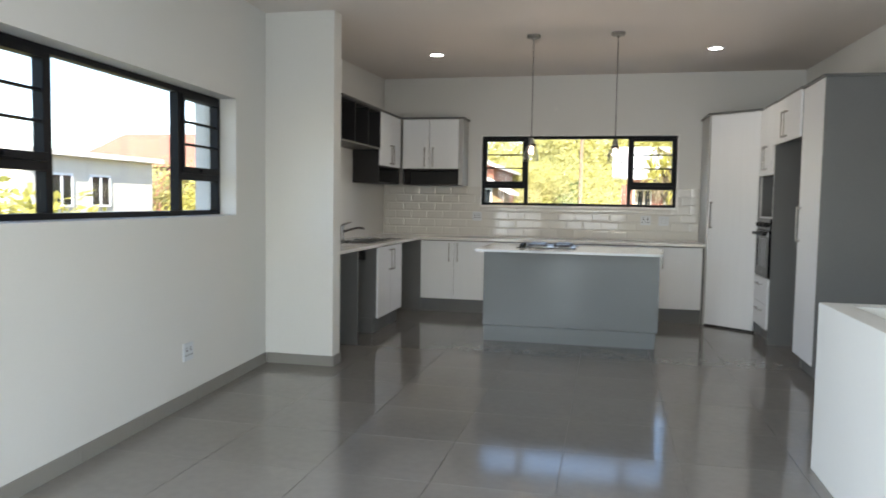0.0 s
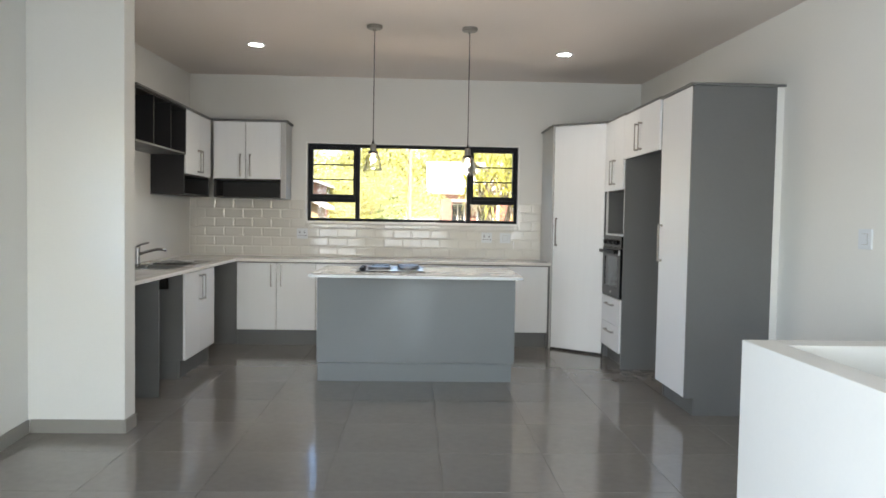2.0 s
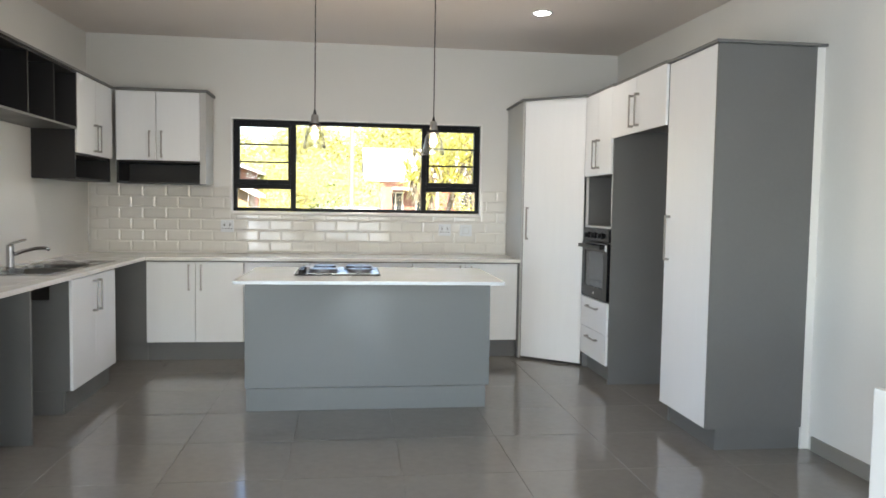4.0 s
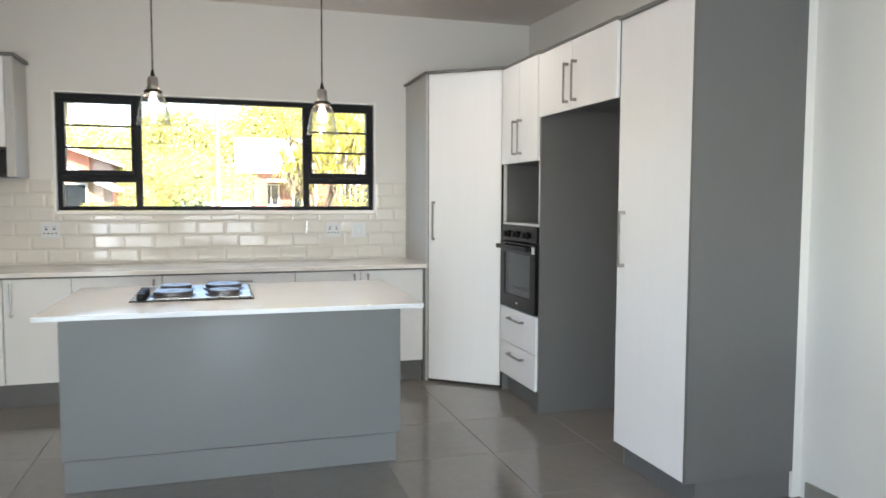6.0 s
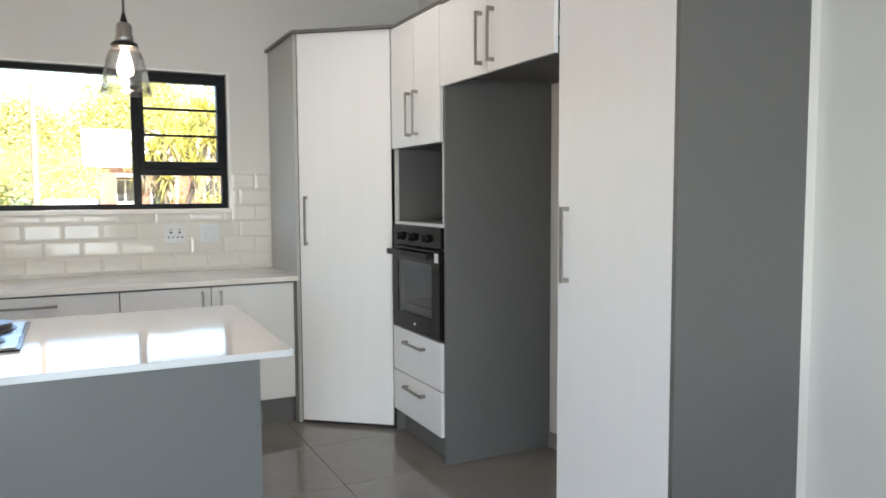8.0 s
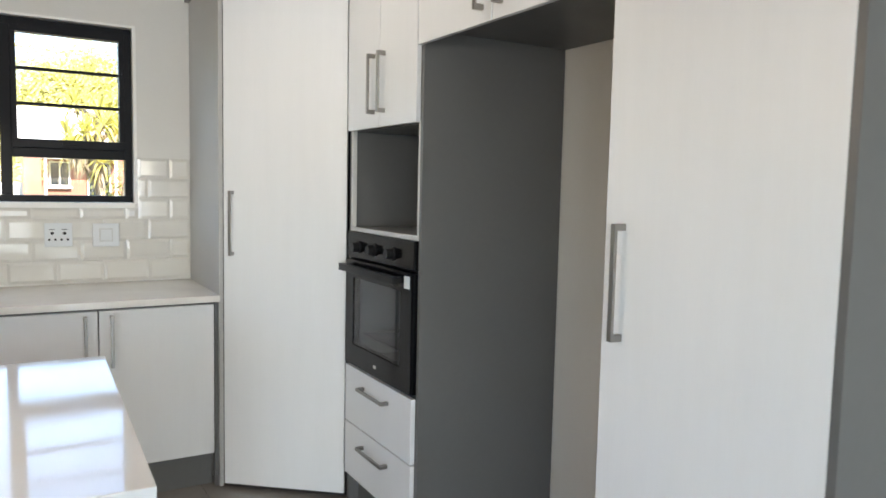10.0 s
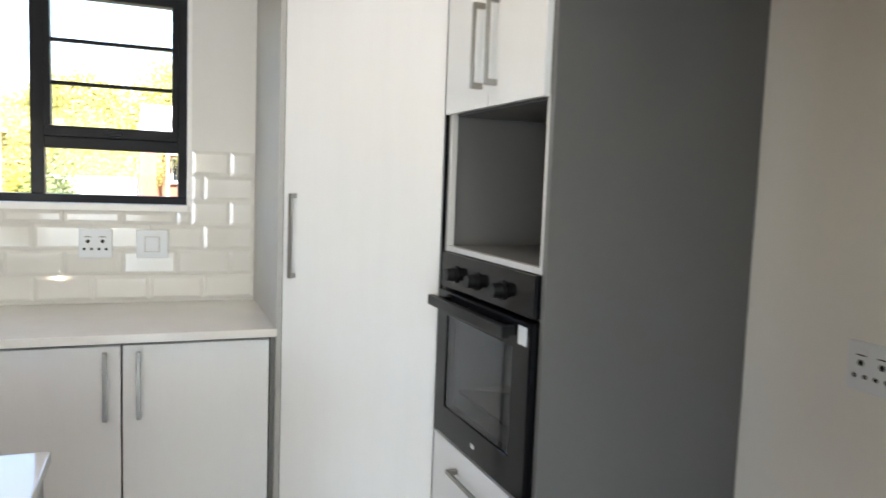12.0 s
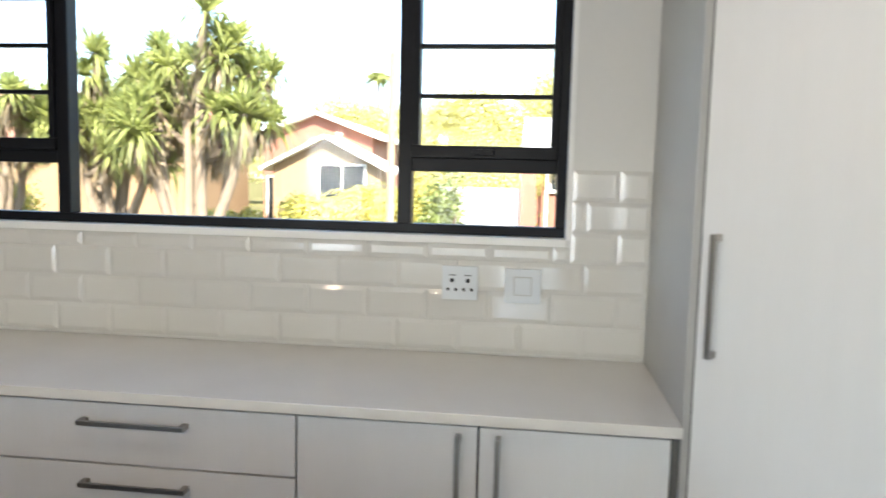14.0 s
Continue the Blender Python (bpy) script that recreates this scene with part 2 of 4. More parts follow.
# skirting tiles along the living wall, the pier and the side wall
def skirting(name, runs, label):
    ob = thing(name, (0, 0, 0), label, "skirting", kind="structure")
    for axis, fixed, side, a, b in runs:
        n = max(1, round((b - a) / 0.588))
        for i in range(n):
            s, e = a + (b - a) * i / n + 0.001, a + (b - a) * (i + 1) / n - 0.001
            lo, hi = sorted((fixed, fixed + side * 0.011))
            q = boxm(lo, hi, s, e, 0, 0.082, 0.0015) if axis == "x" else boxm(s, e, lo, hi, 0, 0.082, 0.0015)
            part("skirting_tile", q, M_SKIRT, ob)
    return ob


skirting("baseboard", [("x", XL, 1, 2.6, 6.058)], "grey porcelain skirting tiles along the living area wall").matrix_world = SKEW
skirting("baseboard", [("y", 6.072, -1, XL + 0.012, -1.86), ("x", -1.86, 1, 6.062, 6.23), ("x", XR, -1, 4.67, 6.5), ("x", XR, -1, 7.17, 8.07)], "grey porcelain skirting tiles along the walls")

# half wall with an open well behind it
HX, HY, HZ = 1.258, 4.662, 0.842
bm = bmesh.new()
box(bm, HX, HX + 0.13, 1.6, HY, 0, HZ, 0.006)
box(bm, HX + 0.131, XR - 0.001, HY - 0.13, HY, 0, HZ, 0.004)
box(bm, HX + 0.131, XR - 0.001, 1.6, 1.73, 0, HZ, 0.004)
solid("half_wall", bm, M_WALL, "low white plastered half wall with a smooth top", "wall")


# ---- windows ----
def window(name, axis, lo, hi, z0, z1, f, label, m1, m2, out, zt):
    """Black frame between lo and hi on the plane f; side sashes with two glazing bars beyond the mullions m1, m2. out: outward sign."""
    w = thing(name, (0, 0, 0), label, "window", kind="structure")

    def bar(nm, a, b, c, d, d0, d1, parent, bev=0.003, m=None):
        e0, e1 = sorted((f + out * d0, f + out * d1))
        q = boxm(a, b, e0, e1, c, d, bev) if axis == "y" else boxm(e0, e1, a, b, c, d, bev)
        return part(nm, q, m or M_ALU, parent)

    t = 0.034
    bar("window_frame", lo, hi, z1 - t, z1, 0, 0.06, w)
    bar("window_frame", lo, hi, z0, z0 + 0.032, 0, 0.06, w)
    bar("window_frame", lo, lo + t, z0 + 0.032, z1 - t, 0, 0.06, w)
    bar("window_frame", hi - t, hi, z0 + 0.032, z1 - t, 0, 0.06, w)
    for c in (m1, m2):
        bar("mullion", c - 0.024, c + 0.024, z0 + 0.032, z1 - t, 0, 0.06, w)
    for a, b in ((lo + t, m1 - 0.024), (m2 + 0.024, hi - t)):
        bar("transom", a, b, zt - 0.025, zt + 0.02, 0, 0.06, w)
        s = bar("sash", a, b, zt + 0.02, zt + 0.062, -0.012, 0.05, w)
        bar("stile", a, a + 0.024, zt + 0.062, z1 - t - 0.03, -0.012, 0.05, s)
        bar("stile", b - 0.024, b, zt + 0.062, z1 - t - 0.03, -0.012, 0.05, s)
        bar("rail", a, b, z1 - t - 0.03, z1 - t, -0.012, 0.05, s)
        h = (z1 - t - 0.03) - (zt + 0.062)
        for k in (1, 2):
            bar("glazing_bar", a + 0.024, b - 0.024, zt + 0.062 + h * k / 3 - 0.007, zt + 0.062 + h * k / 3 + 0.007, 0.0, 0.03, s, 0.002)
        mid = (a + b) / 2
        bar("latch", mid - 0.035, mid + 0.035, zt + 0.03, zt + 0.05, -0.03, -0.012, s, 0.003)
        for c, d in ((zt + 0.062, z1 - t - 0.03), (z0 + 0.032, zt - 0.025)):
            bar("pane", a + 0.002, b - 0.002, c, d, 0.034, 0.039, w, 0, M_GLASS).visible_shadow = False
    bar("pane", m1 + 0.024, m2 - 0.024, z0 + 0.032, z1 - t, 0.034, 0.039, w, 0, M_GLASS).visible_shadow = False
    return w


window("window_1", "y", WIN[0] + 0.004, WIN[1] - 0.004, WIN[2] + 0.004, WIN[3] - 0.004, YB + 0.045, "black aluminium window with side sashes over the worktop", -0.775, 0.463, 1, 1.513)
window("window_2", "x", LWIN[0] + 0.004, LWIN[1] - 0.004, LWIN[2] + 0.004, LWIN[3] - 0.004, XL - 0.12, "black aluminium window in the living area wall", 3.745, 4.97, -1, 1.452).matrix_world = SKEW
# white painted sills
solid("window_sill", boxm(WIN[0] + 0.002, WIN[1] - 0.002, YB - 0.013, YB + 0.044, WIN[2] - 0.022, WIN[2] + 0.003, 0.002), M_REVEAL, "white tiled window sill strip over the splashback", "sill")
bm = bmesh.new()
for a, b, c, d in ((WIN[0] - 0.012, WIN[0] + 0.003, WIN[2], WIN[3]), (WIN[1] - 0.003, WIN[1] + 0.012, WIN[2], WIN[3]), (WIN[0] - 0.012, WIN[1] + 0.012, WIN[3] - 0.003, WIN[3] + 0.008)):
    box(bm, a, b, YB - 0.004, YB + 0.044, c, d)
solid("trim", bm, M_REVEAL, "white window reveal edge", "trim")


# ---- kitchen parts ----
def handle(parent, p0, p1, normal, w=0.013):
    """A flat bar on two square posts."""
    p0, p1, n = Vector(p0), Vector(p1), Vector(normal).normalized()
    d = (p1 - p0).normalized()
    s = d.cross(n)
    L = (p1 - p0).length
    m = Matrix.Translation(p0) @ Matrix((d, s, n)).transposed().to_4x4()
    bm = bmesh.new()
    box(bm, 0, L, -w / 2, w / 2, 0.026, 0.034, 0.0015, m)
    box(bm, 0, 0.016, -w / 2, w / 2, 0, 0.0262, 0, m)
    box(bm, L - 0.016, L, -w / 2, w / 2, 0, 0.0262, 0, m)
    return part("handle", bm, M_STEEL, parent, "brushed steel bar handle")


def slab(name, parent, x0, x1, y0, y1, z0, z1, m=None, bev=0.0015, label=""):
    return part(name, boxm(x0, x1, y0, y1, z0, z1, bev), m or M_WHITE, parent, label)


CT, CB = 0.886, 0.858          # worktop top and underside
GAP = 0.003


def base_unit_back(x0, x1, fronts, label):
    """A unit of the back run. fronts: 'doors', 'door' or 'drawers'."""
    u = thing("base_cabinet", ((x0 + x1) / 2, 9.4, 0), label, "cabinet", "base cabinets under the worktop")
    yf = 9.11
    bm = bmesh.new()
    box(bm, x0 + 0.001, x0 + 0.017, yf + 0.019, YB - 0.03, 0.15, CB - 0.002)
    box(bm, x1 - 0.017, x1 - 0.001, yf + 0.019, YB - 0.03, 0.15, CB - 0.002)
    box(bm, x0 + 0.017, x1 - 0.017, yf + 0.019, YB - 0.03, 0.15, 0.166)
    box(bm, x0 + 0.017, x1 - 0.017, YB - 0.04, YB - 0.03, 0.166, CB - 0.002)
    box(bm, x0 + 0.017, x1 - 0.017, yf + 0.019, yf + 0.1, CB - 0.02, CB - 0.004)
    part("body", bm, M_GREY, u)
    slab("plinth", u, x0 + 0.001, x1 - 0.001, yf + 0.05, yf + 0.066, 0, 0.15, M_GREY, label="charcoal plinth board")
    zb, zt = 0.16, 0.847
    if fronts == "drawers":
        cuts = [zb, 0.42, 0.676, zt]
        for a, b in zip(cuts, cuts[1:]):
            d = slab("drawer_front", u, x0 + GAP, x1 - GAP, yf, yf + 0.018, a + GAP, b - GAP)
            c = (x0 + x1) / 2
            handle(d, (c - 0.15, yf, b - 0.05), (c + 0.15, yf, b - 0.05), (0, -1, 0))
    else:
        n = 2 if fronts == "doors" else 1
        for k in range(n):
            a, b = x0 + (x1 - x0) * k / n, x0 + (x1 - x0) * (k + 1) / n
            d = slab("door", u, a + GAP, b - GAP, yf, yf + 0.018, zb, zt - GAP)
            hx = b - 0.05 if k == 0 else a + 0.05
            handle(d, (hx, yf, 0.605), (hx, yf, 0.826), (0, -1, 0))
    return u


base_unit_back(-1.938, -1.138, "doors", "white two-door base cabinet with charcoal plinth")
base_unit_back(-1.138, -0.58, "door", "white single-door base cabinet beside the drawers")
base_unit_back(-0.58, 0.308, "drawers", "white three-drawer base cabinet under the window")
base_unit_back(0.308, 1.253, "doors", "white two-door base cabinet beside the corner pantry")

filler = thing("filler_panel", (1.268, 9.4, 0), "charcoal filler strip beside the corner pantry", "panel")
slab("board", filler, 1.2545, 1.2715, 9.112, 9.16, 0.0, CB - 0.002, M_GREY)

# corner end of the back run, facing the open corner
corner = thing("corner_board", (-2.2, 9.14, 0), "charcoal board closing the corner under the worktop", "panel")
slab("board", corner, XLK + 0.002, -1.9395, 9.128, 9.146, 0.15, CB - 0.002, M_GREY)
slab("plinth", corner, XLK + 0.002, -1.9395, 9.165, 9.181, 0, 0.1495, M_GREY)

# sink cabinet and the appliance bays on the left run
XF = -1.96
sinkc = thing("sink_cabinet", (-2.25, 7.95, 0), "white two-door sink cabinet with charcoal sides", "cabinet", "base cabinets under the worktop")
bm = bmesh.new()
box(bm, XLK + 0.03, XF - 0.019, 7.531, 7.549, 0.15, CB - 0.002)
box(bm, XLK + 0.03, XF - 0.019, 8.355, 8.373, 0.15, CB - 0.002)
box(bm, XLK + 0.03, XF - 0.019, 7.549, 8.355, 0.15, 0.166)
part("body", bm, M_GREY, sinkc)
slab("side_panel", sinkc, XLK + 0.03, XF - 0.06, 7.531, 7.549, 0.0, 0.1495, M_GREY)
slab("plinth", sinkc, XF - 0.066, XF - 0.05, 7.55, 8.373, 0, 0.1495, M_GREY)
for a, b, k in ((7.53, 7.952, 0), (7.952, 8.375, 1)):
    d = slab("door", sinkc, XF - 0.018, XF, a + GAP, b - GAP, 0.15, 0.847)
    hy = b - 0.045 if k == 0 else a + 0.045
    handle(d, (XF, hy, 0.60), (XF, hy, 0.815), (1, 0, 0))

for y in (6.245, 6.93):
    p = thing("support_panel", (-2.25, y, 0), "charcoal support panel between open appliance bays", "panel", "support panels under the worktop")
    slab("board", p, XLK + 0.03, XF, y, y + 0.018, 0, CB - 0.001, M_GREY)

# L-shaped worktop with the sink cut out
SX0, SX1, SY0, SY1 = -2.50, -2.04, 7.45, 8.62
wt = thing("worktop", (-2.2, 9.4, CB), "cream quartz worktop along two walls", "worktop")
bm = bmesh.new()
XW = -1.94
box(bm, XLK + 0.001, SX0, 6.24, YB - 0.01, CB, CT)
box(bm, SX1, XW, 6.24, 9.08, CB, CT, 0.002)
box(bm, SX0, SX1, 6.24, SY0, CB, CT)
box(bm, SX0, SX1, SY1, 9.08, CB, CT)
part("side_slab", bm, M_STONE, wt)
part("back_slab", boxm(SX0 + 0.0005, 1.2715, 9.0805, YB - 0.01, CB, CT, 0.002), M_STONE, wt)

sink = thing("kitchen_sink", (-2.27, 8.0, CT), "stainless steel double bowl inset sink with drainer", "sink")
bm = bmesh.new()
rim = 0.004
b1, b2 = (7.52, 7.90), (7.95, 8.25)
box(bm, SX0 - 0.012, SX0 + 0.06, SY0 - 0.012, SY1 + 0.012, CT, CT + rim)
box(bm, SX1 - 0.05, SX1 + 0.012, SY0 - 0.012, SY1 + 0.012, CT, CT + rim)
for a, b in ((SY0 - 0.012, b1[0]), (b1[1], b2[0]), (b2[1], SY1 + 0.012)):
    box(bm, SX0 + 0.06, SX1 - 0.05, a, b, CT, CT + rim)
part("rim", bm, M_SINK, sink)
for a, b in (b1, b2):
    bm = bmesh.new()
    x0, x1 = SX0 + 0.06, SX1 - 0.05
    box(bm, x0, x1, a, b, CT - 0.16, CT - 0.158)
    box(bm, x0, x0 + 0.002, a, b, CT - 0.158, CT + 0.002)
    box(bm, x1 - 0.002, x1, a, b, CT - 0.158, CT + 0.002)
    box(bm, x0, x1, a, a + 0.002, CT - 0.158, CT + 0.002)
    box(bm, x0, x1, b - 0.002, b, CT - 0.158, CT + 0.002)
    bowl = part("bowl", bm, M_SINK, sink)
    part("drain", lathe(bmesh.new(), [(0.0, 0.004), (0.035, 0.004), (0.04, 0.0)], ((x0 + x1) / 2, (a + b) / 2, CT - 0.158), 20), M_CHROME, bowl)
bm = bmesh.new()
for k in range(6):
    box(bm, SX0 + 0.09 + k * 0.05, SX0 + 0.10 + k * 0.05, 8.29, 8.58, CT + rim, CT + rim + 0.003, 0.001)
part("drainer_ribs", bm, M_SINK, sink)

TX, TY = -2.49, 7.93
tap = thing("mixer_tap", (TX, TY, CT), "chrome single lever kitchen mixer tap", "tap")
part("body", lathe(bmesh.new(), [(0.0, 0), (0.028, 0.0), (0.028, 0.008), (0.026, 0.015), (0.024, 0.14), (0.022, 0.155), (0.0, 0.16)], (TX, TY, CT + 0.004), 24), M_CHROME, tap, smooth=True)
part("spout", tube(bmesh.new(), [(TX + 0.01, TY, CT + 0.09), (TX + 0.07, TY + 0.02, CT + 0.115), (TX + 0.15, TY + 0.04, CT + 0.135), (TX + 0.21, TY + 0.055, CT + 0.135), (TX + 0.225, TY + 0.06, CT + 0.12)], [0.013, 0.013, 0.012, 0.012, 0.012], 14), M_CHROME, tap, smooth=True)
part("lever", tube(bmesh.new(), [(TX, TY, CT + 0.16), (TX + 0.03, TY, CT + 0.175), (TX + 0.1, TY + 0.01, CT + 0.195)], [0.012, 0.009, 0.006], 12), M_CHROME, tap, smooth=True)

# ---- island ----
IX0, IX1, IY0, IY1 = -0.908, 0.694, 7.517, 8.0
IT, IB = 0.898, 0.877
island = thing("kitchen_island", (-0.12, 7.65, 0), "mid-grey board kitchen island with flush plinth", "island")
bm = bmesh.new()
box(bm, IX0, IX1, IY0, IY0 + 0.018, 0.152, IB - 0.001, 0.001)
part("front_panel", bm, M_ISLAND, island)
slab("side_panel", island, IX0, IX0 + 0.018, IY0 + 0.0185, IY1, 0.152, IB - 0.001, M_ISLAND)
slab("side_panel", island, IX1 - 0.018, IX1, IY0 + 0.0185, IY1, 0.152, IB - 0.001, M_ISLAND)
slab("back_panel", island, IX0 + 0.0185, IX1 - 0.0185, IY1 - 0.018, IY1, 0.152, IB - 0.001, M_WHITE)
slab("bottom", island, IX0 + 0.0185, IX1 - 0.0185, IY0 + 0.0185, IY1 - 0.0185, 0.152, 0.168, M_ISLAND)
bm = bmesh.new()
box(bm, IX0 + 0.008, IX1 - 0.022, IY0 + 0.008, IY0 + 0.024, 0, 0.147)
box(bm, IX0 + 0.008, IX0 + 0.024, IY0 + 0.024, IY1 - 0.01, 0, 0.147)
box(bm, IX1 - 0.038, IX1 - 0.022, IY0 + 0.024, IY1 - 0.01, 0, 0.147)
part("plinth", bm, M_ISLAND, island)
itop = thing("island_worktop", (-0.115, 7.53, IB), "glossy white quartz island top with front overhang", "worktop")
slab("slab", itop, -0.905, 0.695, 7.045, 8.04, IB, IT, M_QUARTZ, 0.003)
itop.rotation_euler.z = radians(-1.0)

hob = thing("electric_hob", (-0.33, 7.65, IT), "black and steel four plate electric hob on the island", "hob")
HX0, HX1, HY0, HY1 = -0.59, -0.045, 7.385, 7.925
slab("base_plate", hob, HX0, HX1, HY0, HY1, IT + 0.0005, IT + 0.008, M_BLACK, 0.003)
slab("steel_plate", hob, HX0 + 0.085, HX1 - 0.012, HY0 + 0.02, HY1 - 0.015, IT + 0.0085, IT + 0.012, M_SINK, 0.001)
for x, y, r in ((-0.41, 7.52, 0.09), (-0.18, 7.52, 0.075), (-0.41, 7.77, 0.075), (-0.18, 7.77, 0.09)):
    pl = part("hot_plate", lathe(bmesh.new(), [(r + 0.012, 0.0), (r + 0.012, 0.004), (r, 0.006), (r, 0.02), (r - 0.004, 0.023), (r * 0.3, 0.023), (r * 0.28, 0.021), (0, 0.021)], (x, y, IT + 0.0122), 32), M_PLATE, hob, "round cast iron hot plate")
for k in range(4):
    part("knob", lathe(bmesh.new(), [(0.02, 0), (0.019, 0.018), (0.015, 0.022), (0, 0.022)], (HX0 + 0.042, HY0 + 0.09 + k * 0.075, IT + 0.0085), 18), M_BLACKP, hob)

# ---- upper cabinets ----
UZ0, UZ1, UZD = 1.51, 2.305, 1.708
UX, UY = -2.27, 9.37


def cornice_x(parent, x0, x1, y, d=0.02, z=UZ1):
    return slab("cornice", parent, x0, x1, y - d, YB - 0.001, z, z + 0.022, M_GREY, label="charcoal top board")


ub = thing("wall_cabinet", (-1.87, 9.55, UZ0), "white two-door wall cabinet over a dark open shelf", "cabinet", "wall cabinets")
bm = bmesh.new()
x0, x1 = -2.25, -1.497
box(bm, x0, x1 - 0.052, UY + 0.02, YB - 0.02, UZ0, UZ0 + 0.016)
box(bm, x0, x1 - 0.052, UY + 0.02, YB - 0.02, UZD - 0.016, UZD)
box(bm, x0, x1 - 0.052, YB - 0.018, YB - 0.002, UZ0, UZ1)
box(bm, x0, x0 + 0.016, UY + 0.02, YB - 0.02, UZ0 + 0.016, UZD - 0.016)
box(bm, x0, x1 - 0.052, UY + 0.02, YB - 0.02, UZ1 - 0.016, UZ1)
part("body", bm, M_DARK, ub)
slab("side_panel", ub, x1 - 0.0515, x1, UY, YB - 0.002, UZ0, UZ1, M_LGREY)
for a, b, k in ((x0, -1.917, 0), (-1.917, x1 - 0.052, 1)):
    d = slab("door", ub, a + GAP, b - GAP, UY, UY + 0.018, UZD + 0.001, UZ1 - 0.002)
    hx = b - 0.05 if k == 0 else a + 0.05
    handle(d, (hx, UY, 1.735), (hx, UY, 1.965), (0, -1, 0))
cornice_x(ub, UX + 0.022, x1 + 0.02, UY)


def wall_unit_left(y0, y1):
    u = thing("wall_cabinet", (-2.45, (y0 + y1) / 2, UZ0), "white two-door wall cabinet above the sink run", "cabinet", "wall cabinets")
    bm = bmesh.new()
    xb = XLK + 0.002
    box(bm, xb, UX - 0.02, y0, y0 + 0.016, UZ0, UZ1)
    box(bm, xb, UX - 0.02, y1 - 0.016, y1, UZ0, UZ1)
    for z in (UZ0, UZD - 0.016, UZ1 - 0.016):
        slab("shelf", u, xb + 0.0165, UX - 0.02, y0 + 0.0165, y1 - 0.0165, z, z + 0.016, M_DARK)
    box(bm, xb, xb + 0.016, y0 + 0.016, y1 - 0.016, UZ0 + 0.016, UZ1 - 0.016)
    part("body", bm, M_DARK, u)
    mid = (y0 + y1) / 2
    for a, b, k in ((y0, mid, 0), (mid, y1, 1)):
        d = slab("door", u, UX - 0.018, UX, a + GAP, b - GAP, UZD + 0.001, UZ1 - 0.002)
        hy = b - 0.04 if k == 0 else a + 0.04
        handle(d, (UX, hy, 1.735), (UX, hy, 1.955), (1, 0, 0))
    slab("cornice", u, xb, UX + 0.02, y0, y1, UZ1, UZ1 + 0.016, M_GREY)
    return u


wall_unit_left(8.54, 9.345)
op = thing("open_shelf_unit", (-2.45, 7.92, 1.88), "dark open wall shelf unit with three cubbyholes", "shelf")
bm = bmesh.new()
xb = XLK + 0.002
box(bm, xb, xb + 0.012, 7.302, 8.538, 1.88, UZ1)
box(bm, xb + 0.012, UX, 7.302, 8.538, UZ1 - 0.016, UZ1)
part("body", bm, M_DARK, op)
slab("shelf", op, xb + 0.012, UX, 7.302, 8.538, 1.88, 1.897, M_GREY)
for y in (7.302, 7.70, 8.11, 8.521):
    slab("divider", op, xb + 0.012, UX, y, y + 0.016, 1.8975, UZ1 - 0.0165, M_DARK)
slab("cornice", op, xb, UX + 0.02, 7.302, 8.538, UZ1, UZ1 + 0.016, M_GREY)

# ---- tall units ----
TZ, FX = 2.287, 1.732
cor = thing("corner_pantry", (1.9, 9.2, 0), "tall white corner pantry with a diagonal door", "cabinet")
A, B = Vector((1.281, 9.082, 0)), Vector((1.727, 8.72, 0))
dv = (B - A).normalized()
nv = Vector((-dv.y, dv.x, 0))
if nv.y > 0:
    nv = -nv
DL = (B - A).length
mdiag = Matrix.Translation(A) @ Matrix((dv, -nv, Vector((0, 0, 1)))).transposed().to_4x4()
slab("side_panel", cor, 1.272, 1.290, 9.10, YB - 0.002, 0.0, TZ, M_LGREY)
bm = bmesh.new()
box(bm, 1.292, XR - 0.002, YB - 0.02, YB - 0.002, 0.0, TZ)
box(bm, XR - 0.02, XR - 0.002, 8.75, YB - 0.022, 0.0, TZ)
part("body", bm, M_DARK, cor)
dd = part("door", box(bmesh.new(), 0.008, DL - 0.006, 0.0, 0.018, 0.022, TZ - 0.002, 0.0015, mdiag), M_WHITE, cor)
part("plinth", box(bmesh.new(), 0.01, DL, 0.03, 0.046, 0, 0.02, 0, mdiag), M_DARK, cor)
handle(dd, mdiag @ Vector((0.05, 0, 1.068)), mdiag @ Vector((0.05, 0, 1.354)), nv)
bm = bmesh.new()
pts = [(1.252, YB - 0.001), (1.252, 9.07), (1.72, 8.695), (XR - 0.001, 8.695), (XR - 0.001, YB - 0.001)]
lo = [bm.verts.new((x, y, TZ)) for x, y in pts]
hi = [bm.verts.new((x, y, TZ + 0.016)) for x, y in pts]
bm.faces.new(lo[::-1])
bm.faces.new(hi)
for i in range(5):
    bm.faces.new((lo[i], lo[(i + 1) % 5], hi[(i + 1) % 5], hi[i]))
bmesh.ops.recalc_face_normals(bm, faces=bm.faces)
part("cornice", bm, M_GREY, cor)

# oven housing
TZ = 2.274
OY0 = 8.085
OYD = 8.698
xb = XR - 0.004
ovn = thing("oven_housing", (2.05, 8.4, 0), "tall white oven housing with charcoal sides", "cabinet")
slab("side_panel", ovn, FX, xb, OY0 - 0.018, OY0, 0.0, TZ, M_GREY)
slab("side_panel", ovn, FX + 0.003, xb, OYD, OYD + 0.018, 0.0, TZ, M_GREY)
bm = bmesh.new()
for z in (0.15, 0.625, 1.211, 1.63, TZ - 0.016):
    box(bm, FX + 0.02, xb, OY0, OYD, z - 0.016, z)
box(bm, xb - 0.016, xb, OY0, OYD, 0.15, TZ)
part("body", bm, M_GREY, ovn)
